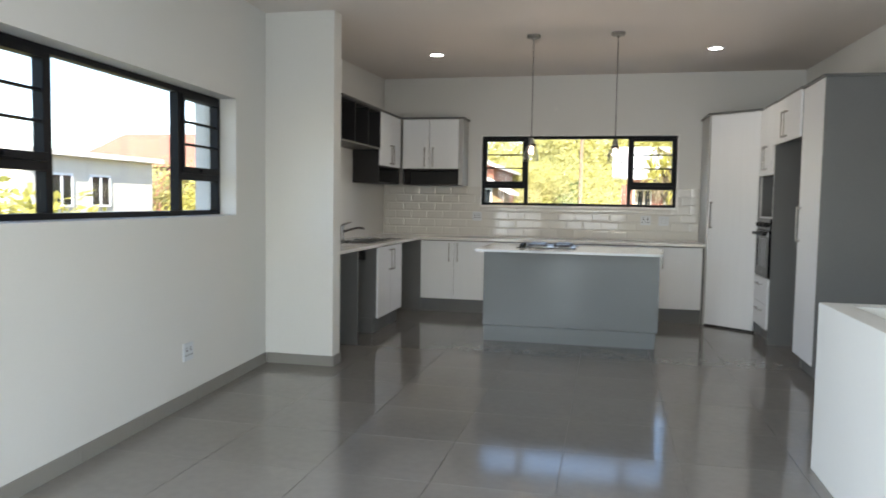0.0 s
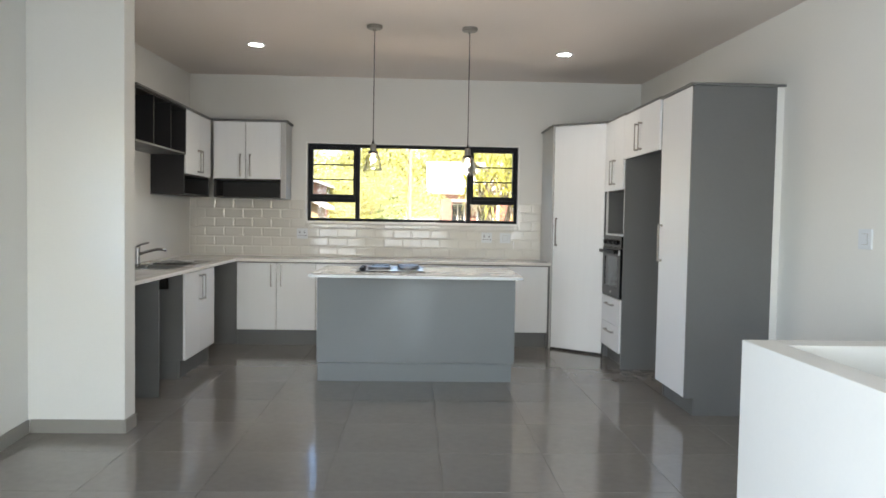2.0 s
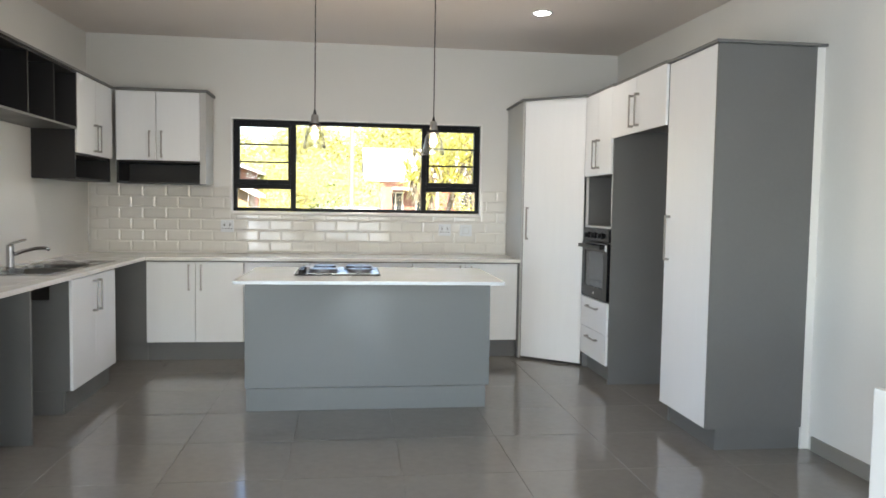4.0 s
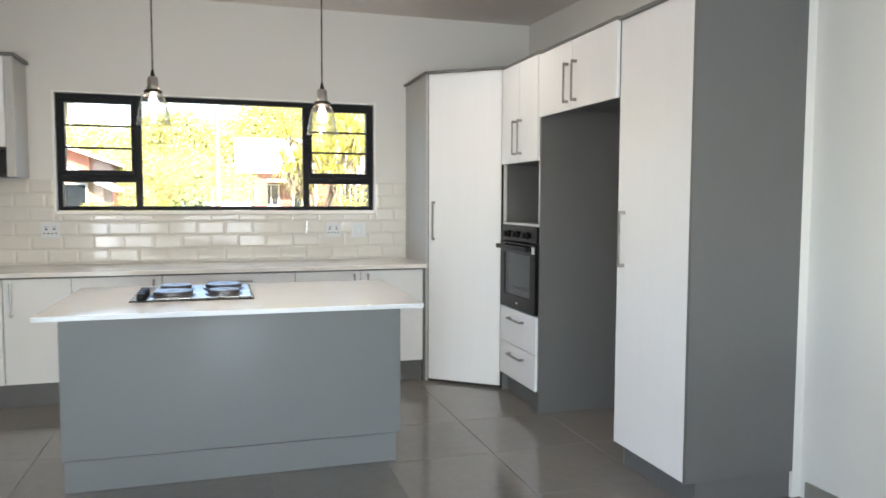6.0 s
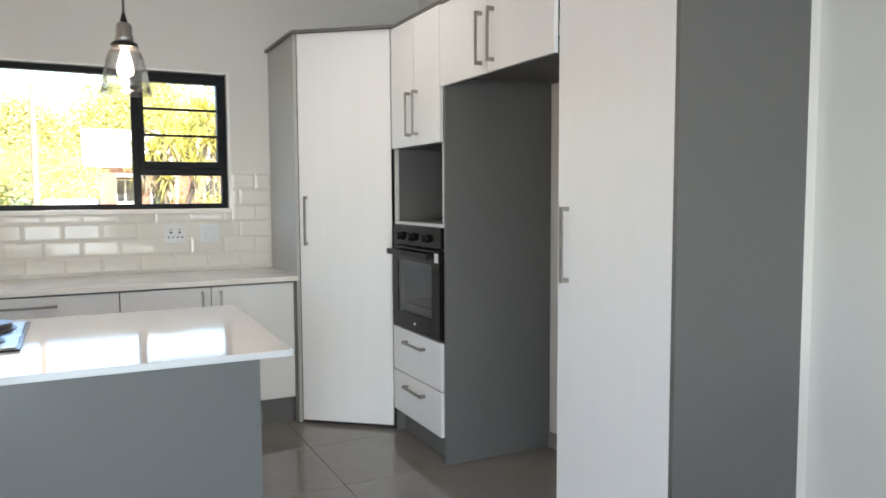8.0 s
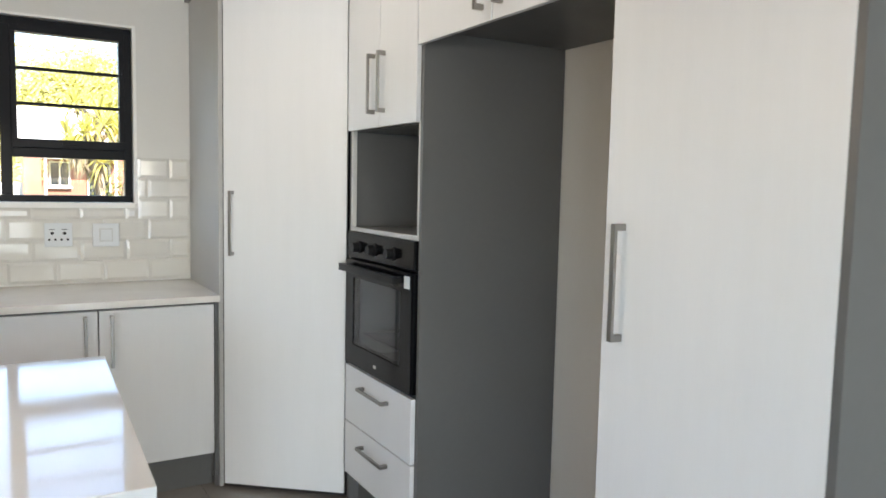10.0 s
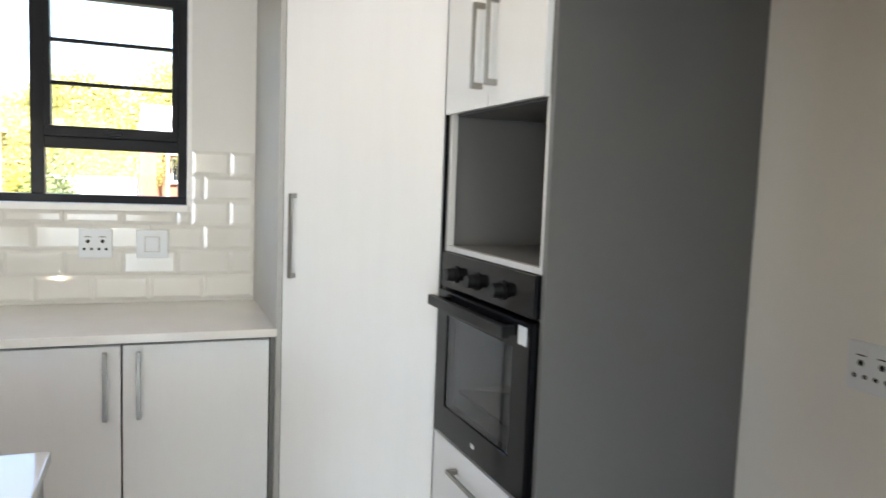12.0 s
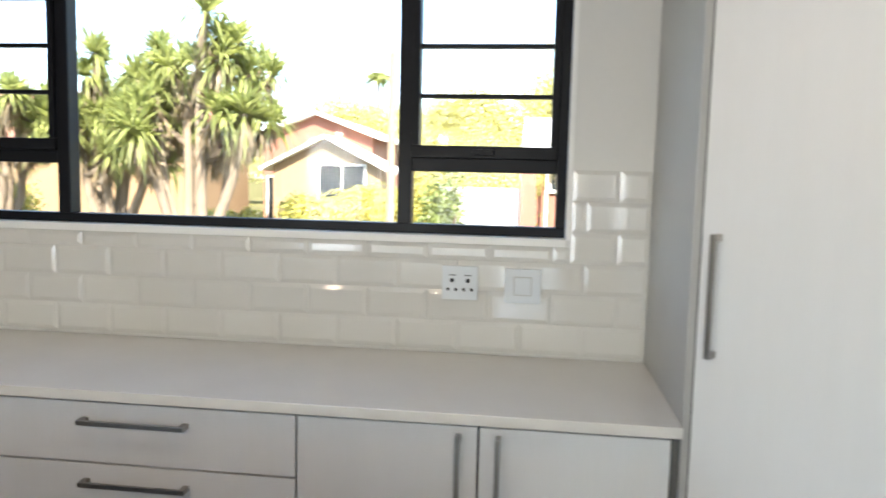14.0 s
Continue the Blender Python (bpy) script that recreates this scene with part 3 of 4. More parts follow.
slab("niche_rim", ovn, FX, FX + 0.0195, OY0 + 0.001, OYD - 0.002, 1.196, 1.212, M_EDGE)
slab("niche_rim", ovn, FX, FX + 0.0195, OYD - 0.018, OYD - 0.002, 1.2125, 1.622, M_EDGE)
slab("niche_rim", ovn, FX - 0.001, FX + 0.0195, OY0 + 0.0005, OY0 + 0.012, 1.2125, 1.622, M_EDGE)
mid = (OY0 + OYD) / 2
for a, b, k in ((OY0, mid, 0), (mid, OYD, 1)):
    d = slab("door", ovn, FX - 0.018, FX, a + GAP, b - GAP, 1.616, TZ - 0.002)
    hy = b - 0.045 if k == 0 else a + 0.045
    handle(d, (FX - 0.018, hy, 1.667), (FX - 0.018, hy, 1.897), (-1, 0, 0))
for z0, z1 in ((0.136, 0.372), (0.372, 0.622)):
    d = slab("drawer_front", ovn, FX - 0.018, FX, OY0 + GAP, OYD - GAP, z0 + GAP, z1 - GAP)
    handle(d, (FX - 0.018, mid - 0.12, z1 - 0.068), (FX - 0.018, mid + 0.12, z1 - 0.068), (-1, 0, 0))
slab("plinth", ovn, FX + 0.05, FX + 0.066, OY0 + 0.0005, OYD - 0.0005, 0, 0.127, M_GREY)
slab("cornice", ovn, FX - 0.022, XR - 0.001, OY0 - 0.018, 8.693, TZ, TZ + 0.016, M_GREY)

# built-in oven
oven = thing("built_in_oven", (1.9, mid, 0.63), "black built-in electric oven with glass door", "oven")
oa, ob_ = OY0 + 0.008, OYD - 0.008
slab("control_panel", oven, FX - 0.014, FX + 0.019, oa, ob_, 1.088, 1.194, M_BLACK, 0.002)
for y in (mid - 0.13, mid + 0.035, mid + 0.185):
    bm = bmesh.new()
    cyl(bm, (FX - 0.014, y, 1.135), (FX - 0.02, y, 1.135), 0.026, n=24)
    cyl(bm, (FX - 0.02, y, 1.135), (FX - 0.046, y, 1.135), 0.021, 0.018, n=24)
    part("knob", bm, M_BLACKP, oven)
dz0, dz1 = 0.632, 1.078
xo, xi = FX - 0.022, FX + 0.012
gy0, gy1, gz0, gz1 = oa + 0.085, ob_ - 0.075, 0.72, 1.005
bm = bmesh.new()
rings = [[bm.verts.new((x, y, z)) for y, z in ((ya, za), (yb, za), (yb, zb_), (ya, zb_))] for x, ya, yb, za, zb_ in ((xo, gy0, gy1, gz0, gz1), (xo, oa, ob_, dz0, dz1), (xi, oa, ob_, dz0, dz1), (xi, gy0, gy1, gz0, gz1))]
for k in range(4):
    for c in range(4):
        bm.faces.new((rings[k][c], rings[k][(c + 1) % 4], rings[(k + 1) % 4][(c + 1) % 4], rings[(k + 1) % 4][c]))
bmesh.ops.recalc_face_normals(bm, faces=bm.faces)
bmesh.ops.bevel(bm, geom=[e for e in bm.edges if all(v.co.x == xo for v in e.verts)], offset=0.002, segments=2, affect="EDGES")
door = part("door", bm, M_BLACK, oven)
slab("glass", door, xo + 0.004, xo + 0.008, gy0, gy1, gz0, gz1, M_OVGLASS, 0)
bm = bmesh.new()
box(bm, FX - 0.066, FX - 0.044, oa + 0.06, ob_ - 0.02, 1.032, 1.062, 0.004)
box(bm, FX - 0.05, xo + 0.001, oa + 0.075, oa + 0.10, 1.036, 1.058)
box(bm, FX - 0.05, xo + 0.001, ob_ - 0.06, ob_ - 0.035, 1.036, 1.058)
part("handle", bm, M_BLACKP, door)
slab("energy_sticker", door, xo - 0.0015, xo - 0.0003, oa + 0.012, oa + 0.055, 1.02, 1.066, M_WPLAST, 0)
slab("badge", door, xo - 0.0015, xo - 0.0003, mid - 0.012, mid + 0.012, 0.665, 0.677, M_EDGE, 0)
bm = bmesh.new()
x1 = FX + 0.42
box(bm, x1, x1 + 0.006, oa + 0.05, ob_ - 0.05, 0.66, 1.05)
box(bm, FX + 0.014, x1, oa + 0.045, oa + 0.051, 0.66, 1.05)
box(bm, FX + 0.014, x1, ob_ - 0.051, ob_ - 0.045, 0.66, 1.05)
box(bm, FX + 0.014, x1, oa + 0.051, ob_ - 0.051, 0.654, 0.66)
box(bm, FX + 0.014, x1, oa + 0.051, ob_ - 0.051, 1.05, 1.056)
part("cavity", bm, M_OVENIN, oven)
bm = bmesh.new()
box(bm, FX + 0.03, x1 - 0.02, oa + 0.056, ob_ - 0.056, 0.755, 0.762)
part("baking_tray", bm, M_SINK, oven)

# cupboard over the fridge space
TZ = 2.266
fr = thing("bridge_cabinet", (2.05, 7.62, 1.89), "white two-door cupboard above the open fridge space", "cabinet")
FY0, FY1 = 7.1395, 8.0665
slab("body", fr, FX + 0.001, xb, FY0 + 0.019, FY1 - 0.0005, 1.930, 1.948, M_GREY)
slab("top", fr, FX + 0.001, xb, FY0 + 0.019, FY1 - 0.0005, TZ - 0.018, TZ, M_GREY)
fm = 7.63
for a, b, k in ((FY0, fm, 0), (fm, 8.084, 1)):
    d = slab("door", fr, FX - 0.018, FX, a + GAP, b - GAP, 1.8805, TZ - 0.002)
    hy = b - 0.05 if k == 0 else a + 0.05
    handle(d, (FX - 0.018, hy, 1.918), (FX - 0.018, hy, 2.145), (-1, 0, 0))
slab("cornice", fr, FX - 0.022, XR - 0.001, FY0, FY1, TZ, TZ + 0.016, M_GREY)

PX, TZ = FX + 0.02, 2.257
tall = thing("tall_pantry", (2.05, 6.84, 0), "tall white pantry cupboard with charcoal end panel", "cabinet")
slab("end_panel", tall, PX - 0.018, XR - 0.050, 6.534, 6.552, 0.125, TZ, M_GREY)
slab("side_panel", tall, PX, xb, 7.121, 7.1385, 0.127, TZ, M_WALL)
slab("plinth_return", tall, PX + 0.04, xb, 7.121, 7.1385, 0.0, 0.1265, M_GREY)
for z in (0.15, 0.9, 1.6, TZ):
    slab("shelf", tall, PX + 0.002, xb, 6.5525, 7.1205, z - 0.016, z, M_GREY)
d = slab("door", tall, PX - 0.018, PX, 6.553, 7.138, 0.127, TZ - 0.002)
handle(d, (PX - 0.018, 7.078, 1.033), (PX - 0.018, 7.078, 1.313), (-1, 0, 0), 0.015)
bm = bmesh.new()
box(bm, PX + 0.05, PX + 0.066, 6.572, 7.1205, 0, 0.1245)
box(bm, PX + 0.05, xb, 6.554, 6.571, 0, 0.1245)
part("plinth", bm, M_GREY, tall)
slab("cornice", tall, PX - 0.04, XR - 0.001, 6.512, 7.139, TZ, TZ + 0.016, M_GREY)
slab("filler_strip", tall, XR - 0.0495, XR - 0.0005, 6.536, 6.552, 0.0, TZ, M_WALL, 0, "white filler strip against the wall")

# ---- lamps ----
def pendant(x, y, zb):
    zc = ceil_z(y)
    p = thing("pendant_lamp", (x, y, zc), "clear glass pendant lamp with steel socket on a dark cord", "lamp", "pendant lamps over the island")
    part("ceiling_rose", lathe(bmesh.new(), [(0, 0), (0.058, 0.0), (0.06, -0.006), (0.06, -0.02), (0.052, -0.028), (0.012, -0.03), (0.012, -0.045), (0, -0.045)], (x, y, zc), 32), M_STEEL, p, "brushed steel ceiling rose", smooth=False)
    part("cord", cyl(bmesh.new(), (x, y, zb + 0.225), (x, y, zc - 0.045), 0.0035, n=8), M_CORD, p)
    part("strain_relief", lathe(bmesh.new(), [(0.003, 0.243), (0.009, 0.22), (0.011, 0.204)], (x, y, zb), 16), M_BLACKP, p)
    part("socket", lathe(bmesh.new(), [(0.006, 0.209), (0.018, 0.207), (0.0225, 0.198), (0.0225, 0.172), (0.025, 0.166), (0.026, 0.149), (0, 0.149)], (x, y, zb), 28), M_STEEL, p, "brushed steel lamp socket", smooth=True)
    part("collar", lathe(bmesh.new(), [(0.0, 0.15), (0.034, 0.15), (0.038, 0.145), (0.038, 0.136), (0.031, 0.132), (0, 0.132)], (x, y, zb), 28), M_BLACKP, p)
    bell = [(0.031, 0.134), (0.041, 0.128), (0.049, 0.115), (0.054, 0.096), (0.060, 0.068), (0.065, 0.034), (0.071, 0.0)]
    sh = part("shade", lathe(bmesh.new(), bell + [(q - 0.002, h) for q, h in reversed(bell)], (x, y, zb), 40), M_SHADE, p, "clear glass bell shade", smooth=True)
    sh.visible_shadow = False
    bl = part("bulb", lathe(bmesh.new(), [(0.010, 0.132), (0.012, 0.12), (0.0155, 0.108), (0.0155, 0.1), (0.011, 0.09), (0.0, 0.086)], (x, y, zb), 24), M_BULB, p, "small lit warm bulb", smooth=True)
    bl.visible_shadow = False
    lt = new("pendant_light", bpy.data.lights.new("pendant_light", "POINT"))
    lt.data.energy, lt.data.color, lt.data.shadow_soft_size = 1.8, (1.0, 0.74, 0.53), 0.025
    lt.location = (x, y, zb + 0.07)
    return p


pendant(-0.46, 7.287, 1.685)
pendant(0.268, 7.289, 1.665)


def downlight(x, y):
    zc = ceil_z(y)
    p = thing("downlight", (x, y, zc), "lit round recessed ceiling downlight with white rim", "lamp", "ceiling downlights")
    part("rim", lathe(bmesh.new(), [(0.078, 0.0), (0.078, -0.005), (0.070, -0.008), (0.060, -0.006), (0.060, 0.0)], (x, y, zc - 0.001), 32), M_WPLAST, p)
    part("lens", lathe(bmesh.new(), [(0.060, 0.0), (0.03, -0.001), (0.0, -0.001)], (x, y, zc - 0.003), 32), M_DLIGHT, p, "glowing frosted lens")
    lt = new("downlight_beam", bpy.data.lights.new("downlight_beam", "SPOT"))
    lt.data.energy, lt.data.spot_size, lt.data.spot_blend, lt.data.color, lt.data.shadow_soft_size = 2.3, radians(120), 0.6, (1.0, 0.86, 0.69), 0.05
    lt.matrix_world = look((x, y, zc - 0.02), (x, y, 0))
    return p


downlight(-1.535, 8.1)
downlight(1.18, 8.18)


# ---- sockets and switches ----
def wall_plate(name, kind_, m, label, cat):
    """A plate in the plane x-z facing -y, put in place by m."""
    o = new(name)
    ORG[o] = Vector((0, 0, 0))
    tagged(o, label, cat)
    w, h = (0.118, 0.112)
    part("plate", boxm(-w / 2, w / 2, -0.010, 0, -h / 2, h / 2, 0.003), M_WPLAST, o)
    if kind_ == "socket":
        for sx in (-0.026, 0.026):
            bm = bmesh.new()
            for dx, dz, r in ((0, 0.008, 0.0075), (-0.013, -0.022, 0.0055), (0.013, -0.022, 0.0055)):
                cyl(bm, (sx + dx, -0.0104, dz), (sx + dx, -0.0098, dz), r, n=14)
            part("outlet_holes", bm, M_BLACKP, o)
            part("rocker", boxm(sx - 0.013, sx + 0.013, -0.013, -0.0102, 0.03, 0.042, 0.001), M_WPLAST, o)
            part("mark", boxm(sx - 0.012, sx + 0.012, -0.0106, -0.0101, 0.024, 0.027), M_BLACKP, o)
    else:
        part("rocker_surround", boxm(-0.029, 0.029, -0.0108, -0.0101, -0.031, 0.031), M_LGREY, o)
        part("rocker", boxm(-0.026, 0.026, -0.015, -0.0110, -0.028, 0.028, 0.0015), M_WPLAST, o)
    o.matrix_basis = m
    return o


YT = YB - 0.0095
wall_plate("double_socket", "socket", pose(0.666, YT, 1.124), "white double wall socket on the tiled splashback", "socket")
wall_plate("double_socket", "socket", pose(-1.371, YT, 1.136), "white double wall socket on the tiled splashback", "socket")
wall_plate("isolator_switch", "switch", pose(0.872, YT, 1.121), "white stove isolator switch on the splashback", "switch")
wall_plate("double_socket", "socket", SKEW @ pose(XL, 4.82, 0.34, 0, 0, 90), "white wall socket low on the living wall", "socket")
wall_plate("light_switch", "switch", pose(XR, 5.58, 1.256, 0, 0, -90), "white light switch on the side wall", "switch")
wall_plate("double_socket", "socket", pose(XR, 7.695, 1.03, 0, 0, -90), "white double socket in the fridge space", "socket")

# ---- outside ----
GZ = -0.35
M_GROUND = mat("dry_lawn", (0.12, 0.11, 0.05), 0.95, var=0.35, scale=0.6, fine=14, bump=0.3, spec=0.0)
M_PAVE = mat("pale_paving", (0.24, 0.22, 0.19), 0.85, var=0.12, scale=1.0, fine=18, bump=0.1, spec=0.0)
M_BRICK = mat("red_facebrick", (0.22, 0.09, 0.058), 0.85, var=0.18, scale=2.5, fine=16, bump=0.2)
M_PLAST = mat("cream_plaster", (0.23, 0.15, 0.078), 0.85, var=0.06, scale=1.5, fine=30, bump=0.1)
M_WPLASTER = mat("white_plaster", (0.50, 0.48, 0.43), 0.85, var=0.05, scale=1.5, fine=30, bump=0.1)
M_ROOF = mat("pale_roof_sheet", (0.62, 0.60, 0.56), 0.6, var=0.08, scale=1.0, fine=20, bump=0.1)
M_ROOFR = mat("red_roof_tile", (0.25, 0.11, 0.07), 0.8, var=0.15, scale=1.5, fine=14, bump=0.3)
M_WOODP = mat("weathered_pole", (0.24, 0.17, 0.11), 0.9, var=0.2, scale=3, fine=30, bump=0.2, stretch=(6, 6, 0.5))
M_BARK = mat("pale_bark", (0.17, 0.13, 0.09), 0.95, var=0.25, scale=4, fine=24, bump=0.5)
M_DARKGL = mat("far_window_glass", (0.014, 0.018, 0.021), 0.15, var=0.1, bump=0.0)


def leaf_mat(name, col, var):
    m = mat(name, col, 0.5, var=0.15, scale=2.0, fine=10, bump=0.0)
    nt = m.node_tree
    b = nt.nodes["Principled BSDF"]
    src = b.inputs["Base Color"].links[0].from_socket
    g = nt.nodes.new("ShaderNodeNewGeometry")
    r = nt.nodes.new("ShaderNodeMapRange")
    r.inputs[3].default_value, r.inputs[4].default_value = 1 - var, 1 + var
    nt.links.new(g.outputs["Random Per Island"], r.inputs[0])
    s = nt.nodes.new("ShaderNodeVectorMath")
    s.operation = "SCALE"
    nt.links.new(src, s.inputs[0])
    nt.links.new(r.outputs[0], s.inputs["Scale"])
    nt.links.new(s.outputs[0], b.inputs["Base Color"])
    tr = nt.nodes.new("ShaderNodeBsdfTranslucent")
    nt.links.new(s.outputs[0], tr.inputs[0])
    x = nt.nodes.new("ShaderNodeMixShader")
    x.inputs[0].default_value = 0.55
    nt.links.new(b.outputs[0], x.inputs[1])
    nt.links.new(tr.outputs[0], x.inputs[2])
    nt.links.new(x.outputs[0], nt.nodes["Material Output"].inputs[0])
    return m


M_YUCCA = leaf_mat("yucca_leaf", (0.30, 0.33, 0.11), 0.4)
M_THATCH = leaf_mat("dead_yucca_leaf", (0.30, 0.235, 0.155), 0.4)
M_BUSH = leaf_mat("sunlit_shrub_leaf", (0.46, 0.42, 0.10), 0.35)
M_TREE = leaf_mat("olive_tree_leaf", (0.55, 0.52, 0.20), 0.15)
M_GREEN = leaf_mat("green_shrub_leaf", (0.20, 0.24, 0.08), 0.35)

solid("ground", boxm(-400, 400, -400, 400, GZ - 0.2, GZ), M_GROUND, "dry sunlit lawn round the house", "ground")
solid("pavement", boxm(-60, 60, 16.0, 19.5, GZ, GZ + 0.01), M_PAVE, "pale street behind the kitchen", "road")


def yucca(x, y, h, stems, seed, spread, leaves=105, m=M_YUCCA):
    rnd = random.Random(seed)
    t = thing("yucca_tree", (x, y, GZ), "tall branching yucca tree with spiky rosettes and dead thatch", "tree", "yucca trees in the neighbouring garden")
    trunk, crown, dead = bmesh.new(), bmesh.new(), bmesh.new()

    def leaf(bm, p, d, L, w, droop):
        side = d.cross(Vector((0, 0, 1)))
        side = side.normalized() if side.length > 1e-3 else Vector((1, 0, 0))
        up = side.cross(d).normalized()
        a, c = p, p + d * L * 0.5 + up * 0.02
        e = p + d * L - Vector((0, 0, droop * L))
        vs = [bm.verts.new(q) for q in (a - side * w * 0.5, a + side * w * 0.5, c + side * w, c - side * w, e)]
        bm.faces.new(vs[:4])
        bm.faces.new((vs[3], vs[2], vs[4]))

    def rosette(p, axis, size):
        for k in range(leaves):
            d = Vector((rnd.gauss(0, 1), rnd.gauss(0, 1), rnd.gauss(0.25, 0.8))).normalized()
            d = (d + axis * 0.45).normalized()
            leaf(crown, p + d * 0.05, d, size * rnd.uniform(0.75, 1.1), 0.028, 0.12 + 0.25 * (d.z < 0.1))
        for k in range(leaves // 2):
            a = rnd.uniform(0, 6.283)
            q = p - axis * rnd.uniform(0.05, 0.9 * size)
            d = Vector((math.cos(a) * 0.5, math.sin(a) * 0.5, -1)).normalized()
            leaf(dead, q, d, size * rnd.uniform(0.5, 0.9), 0.026, 0.1)

    for s in range(stems):
        ang = 6.283 * s / stems + rnd.uniform(-0.4, 0.4)
        lean = rnd.uniform(0.25, 1.0) * spread
        base = Vector((x + 0.15 * math.cos(ang), y + 0.15 * math.sin(ang), GZ))
        hh = h * rnd.uniform(0.62, 0.86)
        top = base + Vector((lean * math.cos(ang), lean * math.sin(ang) * 0.7, hh))
        mid = base.lerp(top, 0.5) + Vector((rnd.uniform(-0.2, 0.2), rnd.uniform(-0.2, 0.2), -0.1))
        tube(trunk, [base, base.lerp(mid, 0.5) + Vector((rnd.uniform(-0.08, 0.08), 0, 0)), mid, top], [0.14, 0.11, 0.09, 0.07], 9)
        for b in range(5):
            a2 = ang + rnd.uniform(-1.8, 1.8)
            st = mid.lerp(top, rnd.uniform(0.2, 1.0))
            L = rnd.uniform(0.5, 1.0)
            end = st + Vector((math.cos(a2) * L * 0.8, math.sin(a2) * L * 0.6, L * rnd.uniform(0.35, 1.0)))
            tube(trunk, [st, st.lerp(end, 0.5) - Vector((0, 0, 0.06)), end], [0.07, 0.06, 0.05], 7)
            rosette(end, (end - st).normalized(), rnd.uniform(0.5, 0.72))
        rosette(top, Vector((0, 0, 1)), rnd.uniform(0.55, 0.75))
    part("trunk", trunk, M_BARK, t, smooth=True)
    part("crown", crown, m, t)
    part("dead_leaves", dead, M_THATCH, t, "hanging dry brown leaves")
    return t


yucca(-5.5, 20.6, 4.7, 7, 14, 1.35)
yucca(-7.9, 21.6, 4.6, 6, 8, 1.3)
yucca(-10.2, 21.2, 4.0, 5, 21, 0.9)
yucca(2.6, 26.5, 4.2, 3, 12, 0.9, 46, M_BUSH)
yucca(4.4, 31.0, 5.2, 4, 17, 1.0, 60, M_BUSH)


def shrub(name, x, y, rx, ry, h, n, size, m, seed, label, trunk=0.0, cat="shrub"):
    """Many small leaf clumps in an uneven, lobed volume."""
    rnd = random.Random(seed)
    t = thing(name, (x, y, GZ), label, cat, "", "")
    lobes = [(Vector((rnd.uniform(-0.6, 0.6) * rx, rnd.uniform(-0.6, 0.6) * ry, trunk + (h - trunk) * rnd.uniform(0.3, 0.75))), rnd.uniform(0.35, 0.6)) for _ in range(9)]
    vs, fs = [], []
    for k in range(n):
        c, r = lobes[k % len(lobes)]
        d = Vector((rnd.gauss(0, 1), rnd.gauss(0, 1), rnd.gauss(0, 1))).normalized() * rnd.uniform(0.55, 1.08)
        p = Vector((x, y, GZ)) + c + Vector((d.x * rx * r, d.y * ry * r, d.z * (h - trunk) * r * 0.75))
        p.z = max(p.z, GZ + 0.02)
        q = (d * 1.1 + Vector((rnd.gauss(0, 0.5), rnd.gauss(0, 0.5), rnd.gauss(0.3, 0.5)))).normalized()
        u = q.orthogonal().normalized() * size * rnd.uniform(0.6, 1.3)
        w = q.cross(u).normalized() * size * rnd.uniform(0.3, 0.7)
        i = len(vs)
        vs += [p - u, p - w, p + u, p + w]
        fs.append((i, i + 1, i + 2, i + 3))
    me = bpy.data.meshes.new("foliage")
    org = ORG[t]
    me.from_pydata([tuple(v - org) for v in vs], [], fs)
    me.materials.append(m)
    f = new("foliage", me)
    f.parent = t
    ORG[f] = org
    bm = bmesh.new()
    for k in range(4):
        c, r = lobes[k]
        tube(bm, [Vector((x, y, GZ)), Vector((x, y, GZ)) + c * 0.45, Vector((x, y, GZ)) + c], [0.05 + 0.02 * h, 0.03 + 0.012 * h, 0.015], 6)
    part("trunk", bm, M_BARK, t)
    return t


for i, (x, y, rx, h) in enumerate([(-2.2, 26, 1.0, 1.6), (-1.2, 29, 1.5, 2.3), (-5.4, 22.3, 0.62, 1.1), (-6.6, 24.2, 0.9, 1.0), (-4.2, 23.5, 0.7, 1.3), (-0.2, 27.5, 1.5, 2.3), (3.8, 28.5, 1.6, 2.3), (6.0, 29, 1.8, 2.4), (-3.4, 22.4, 1.3, 1.5), (-1.9, 22.8, 1.2, 1.9), (3.3, 23.0, 1.2, 1.4), (-13.5, 24, 1.8, 2.2), (-11.6, 23.2, 0.8, 1.5)]):
    shrub("shrub", x, y, rx, rx * 0.8, h, 1700, 0.075, M_BUSH, 40 + i, "sunlit yellow-green garden shrub", cat="shrub")
for i, (x, y, rx, h) in enumerate([(-30, 52, 8, 5.6), (-20, 48, 7, 4.6), (-11.5, 56, 3.6, 7.4), (-5.4, 50, 4.6, 7.0), (-1.8, 46, 3.4, 6.4), (1.2, 47, 3.2, 7.7), (3.6, 50, 4.4, 9.4), (6.2, 46, 3.8, 9.4), (11, 48, 6, 9.6), (19, 50, 8, 8.0), (-3.2, 40, 2.6, 3.9), (-0.6, 37, 2.2, 3.4)]):
    shrub("broadleaf_tree", x, y, rx, rx * 0.7, h, 22000, 0.1 if y > 45 else 0.06, M_TREE, 70 + i, "bushy olive-green tree behind the houses", trunk=0.8, cat="tree")


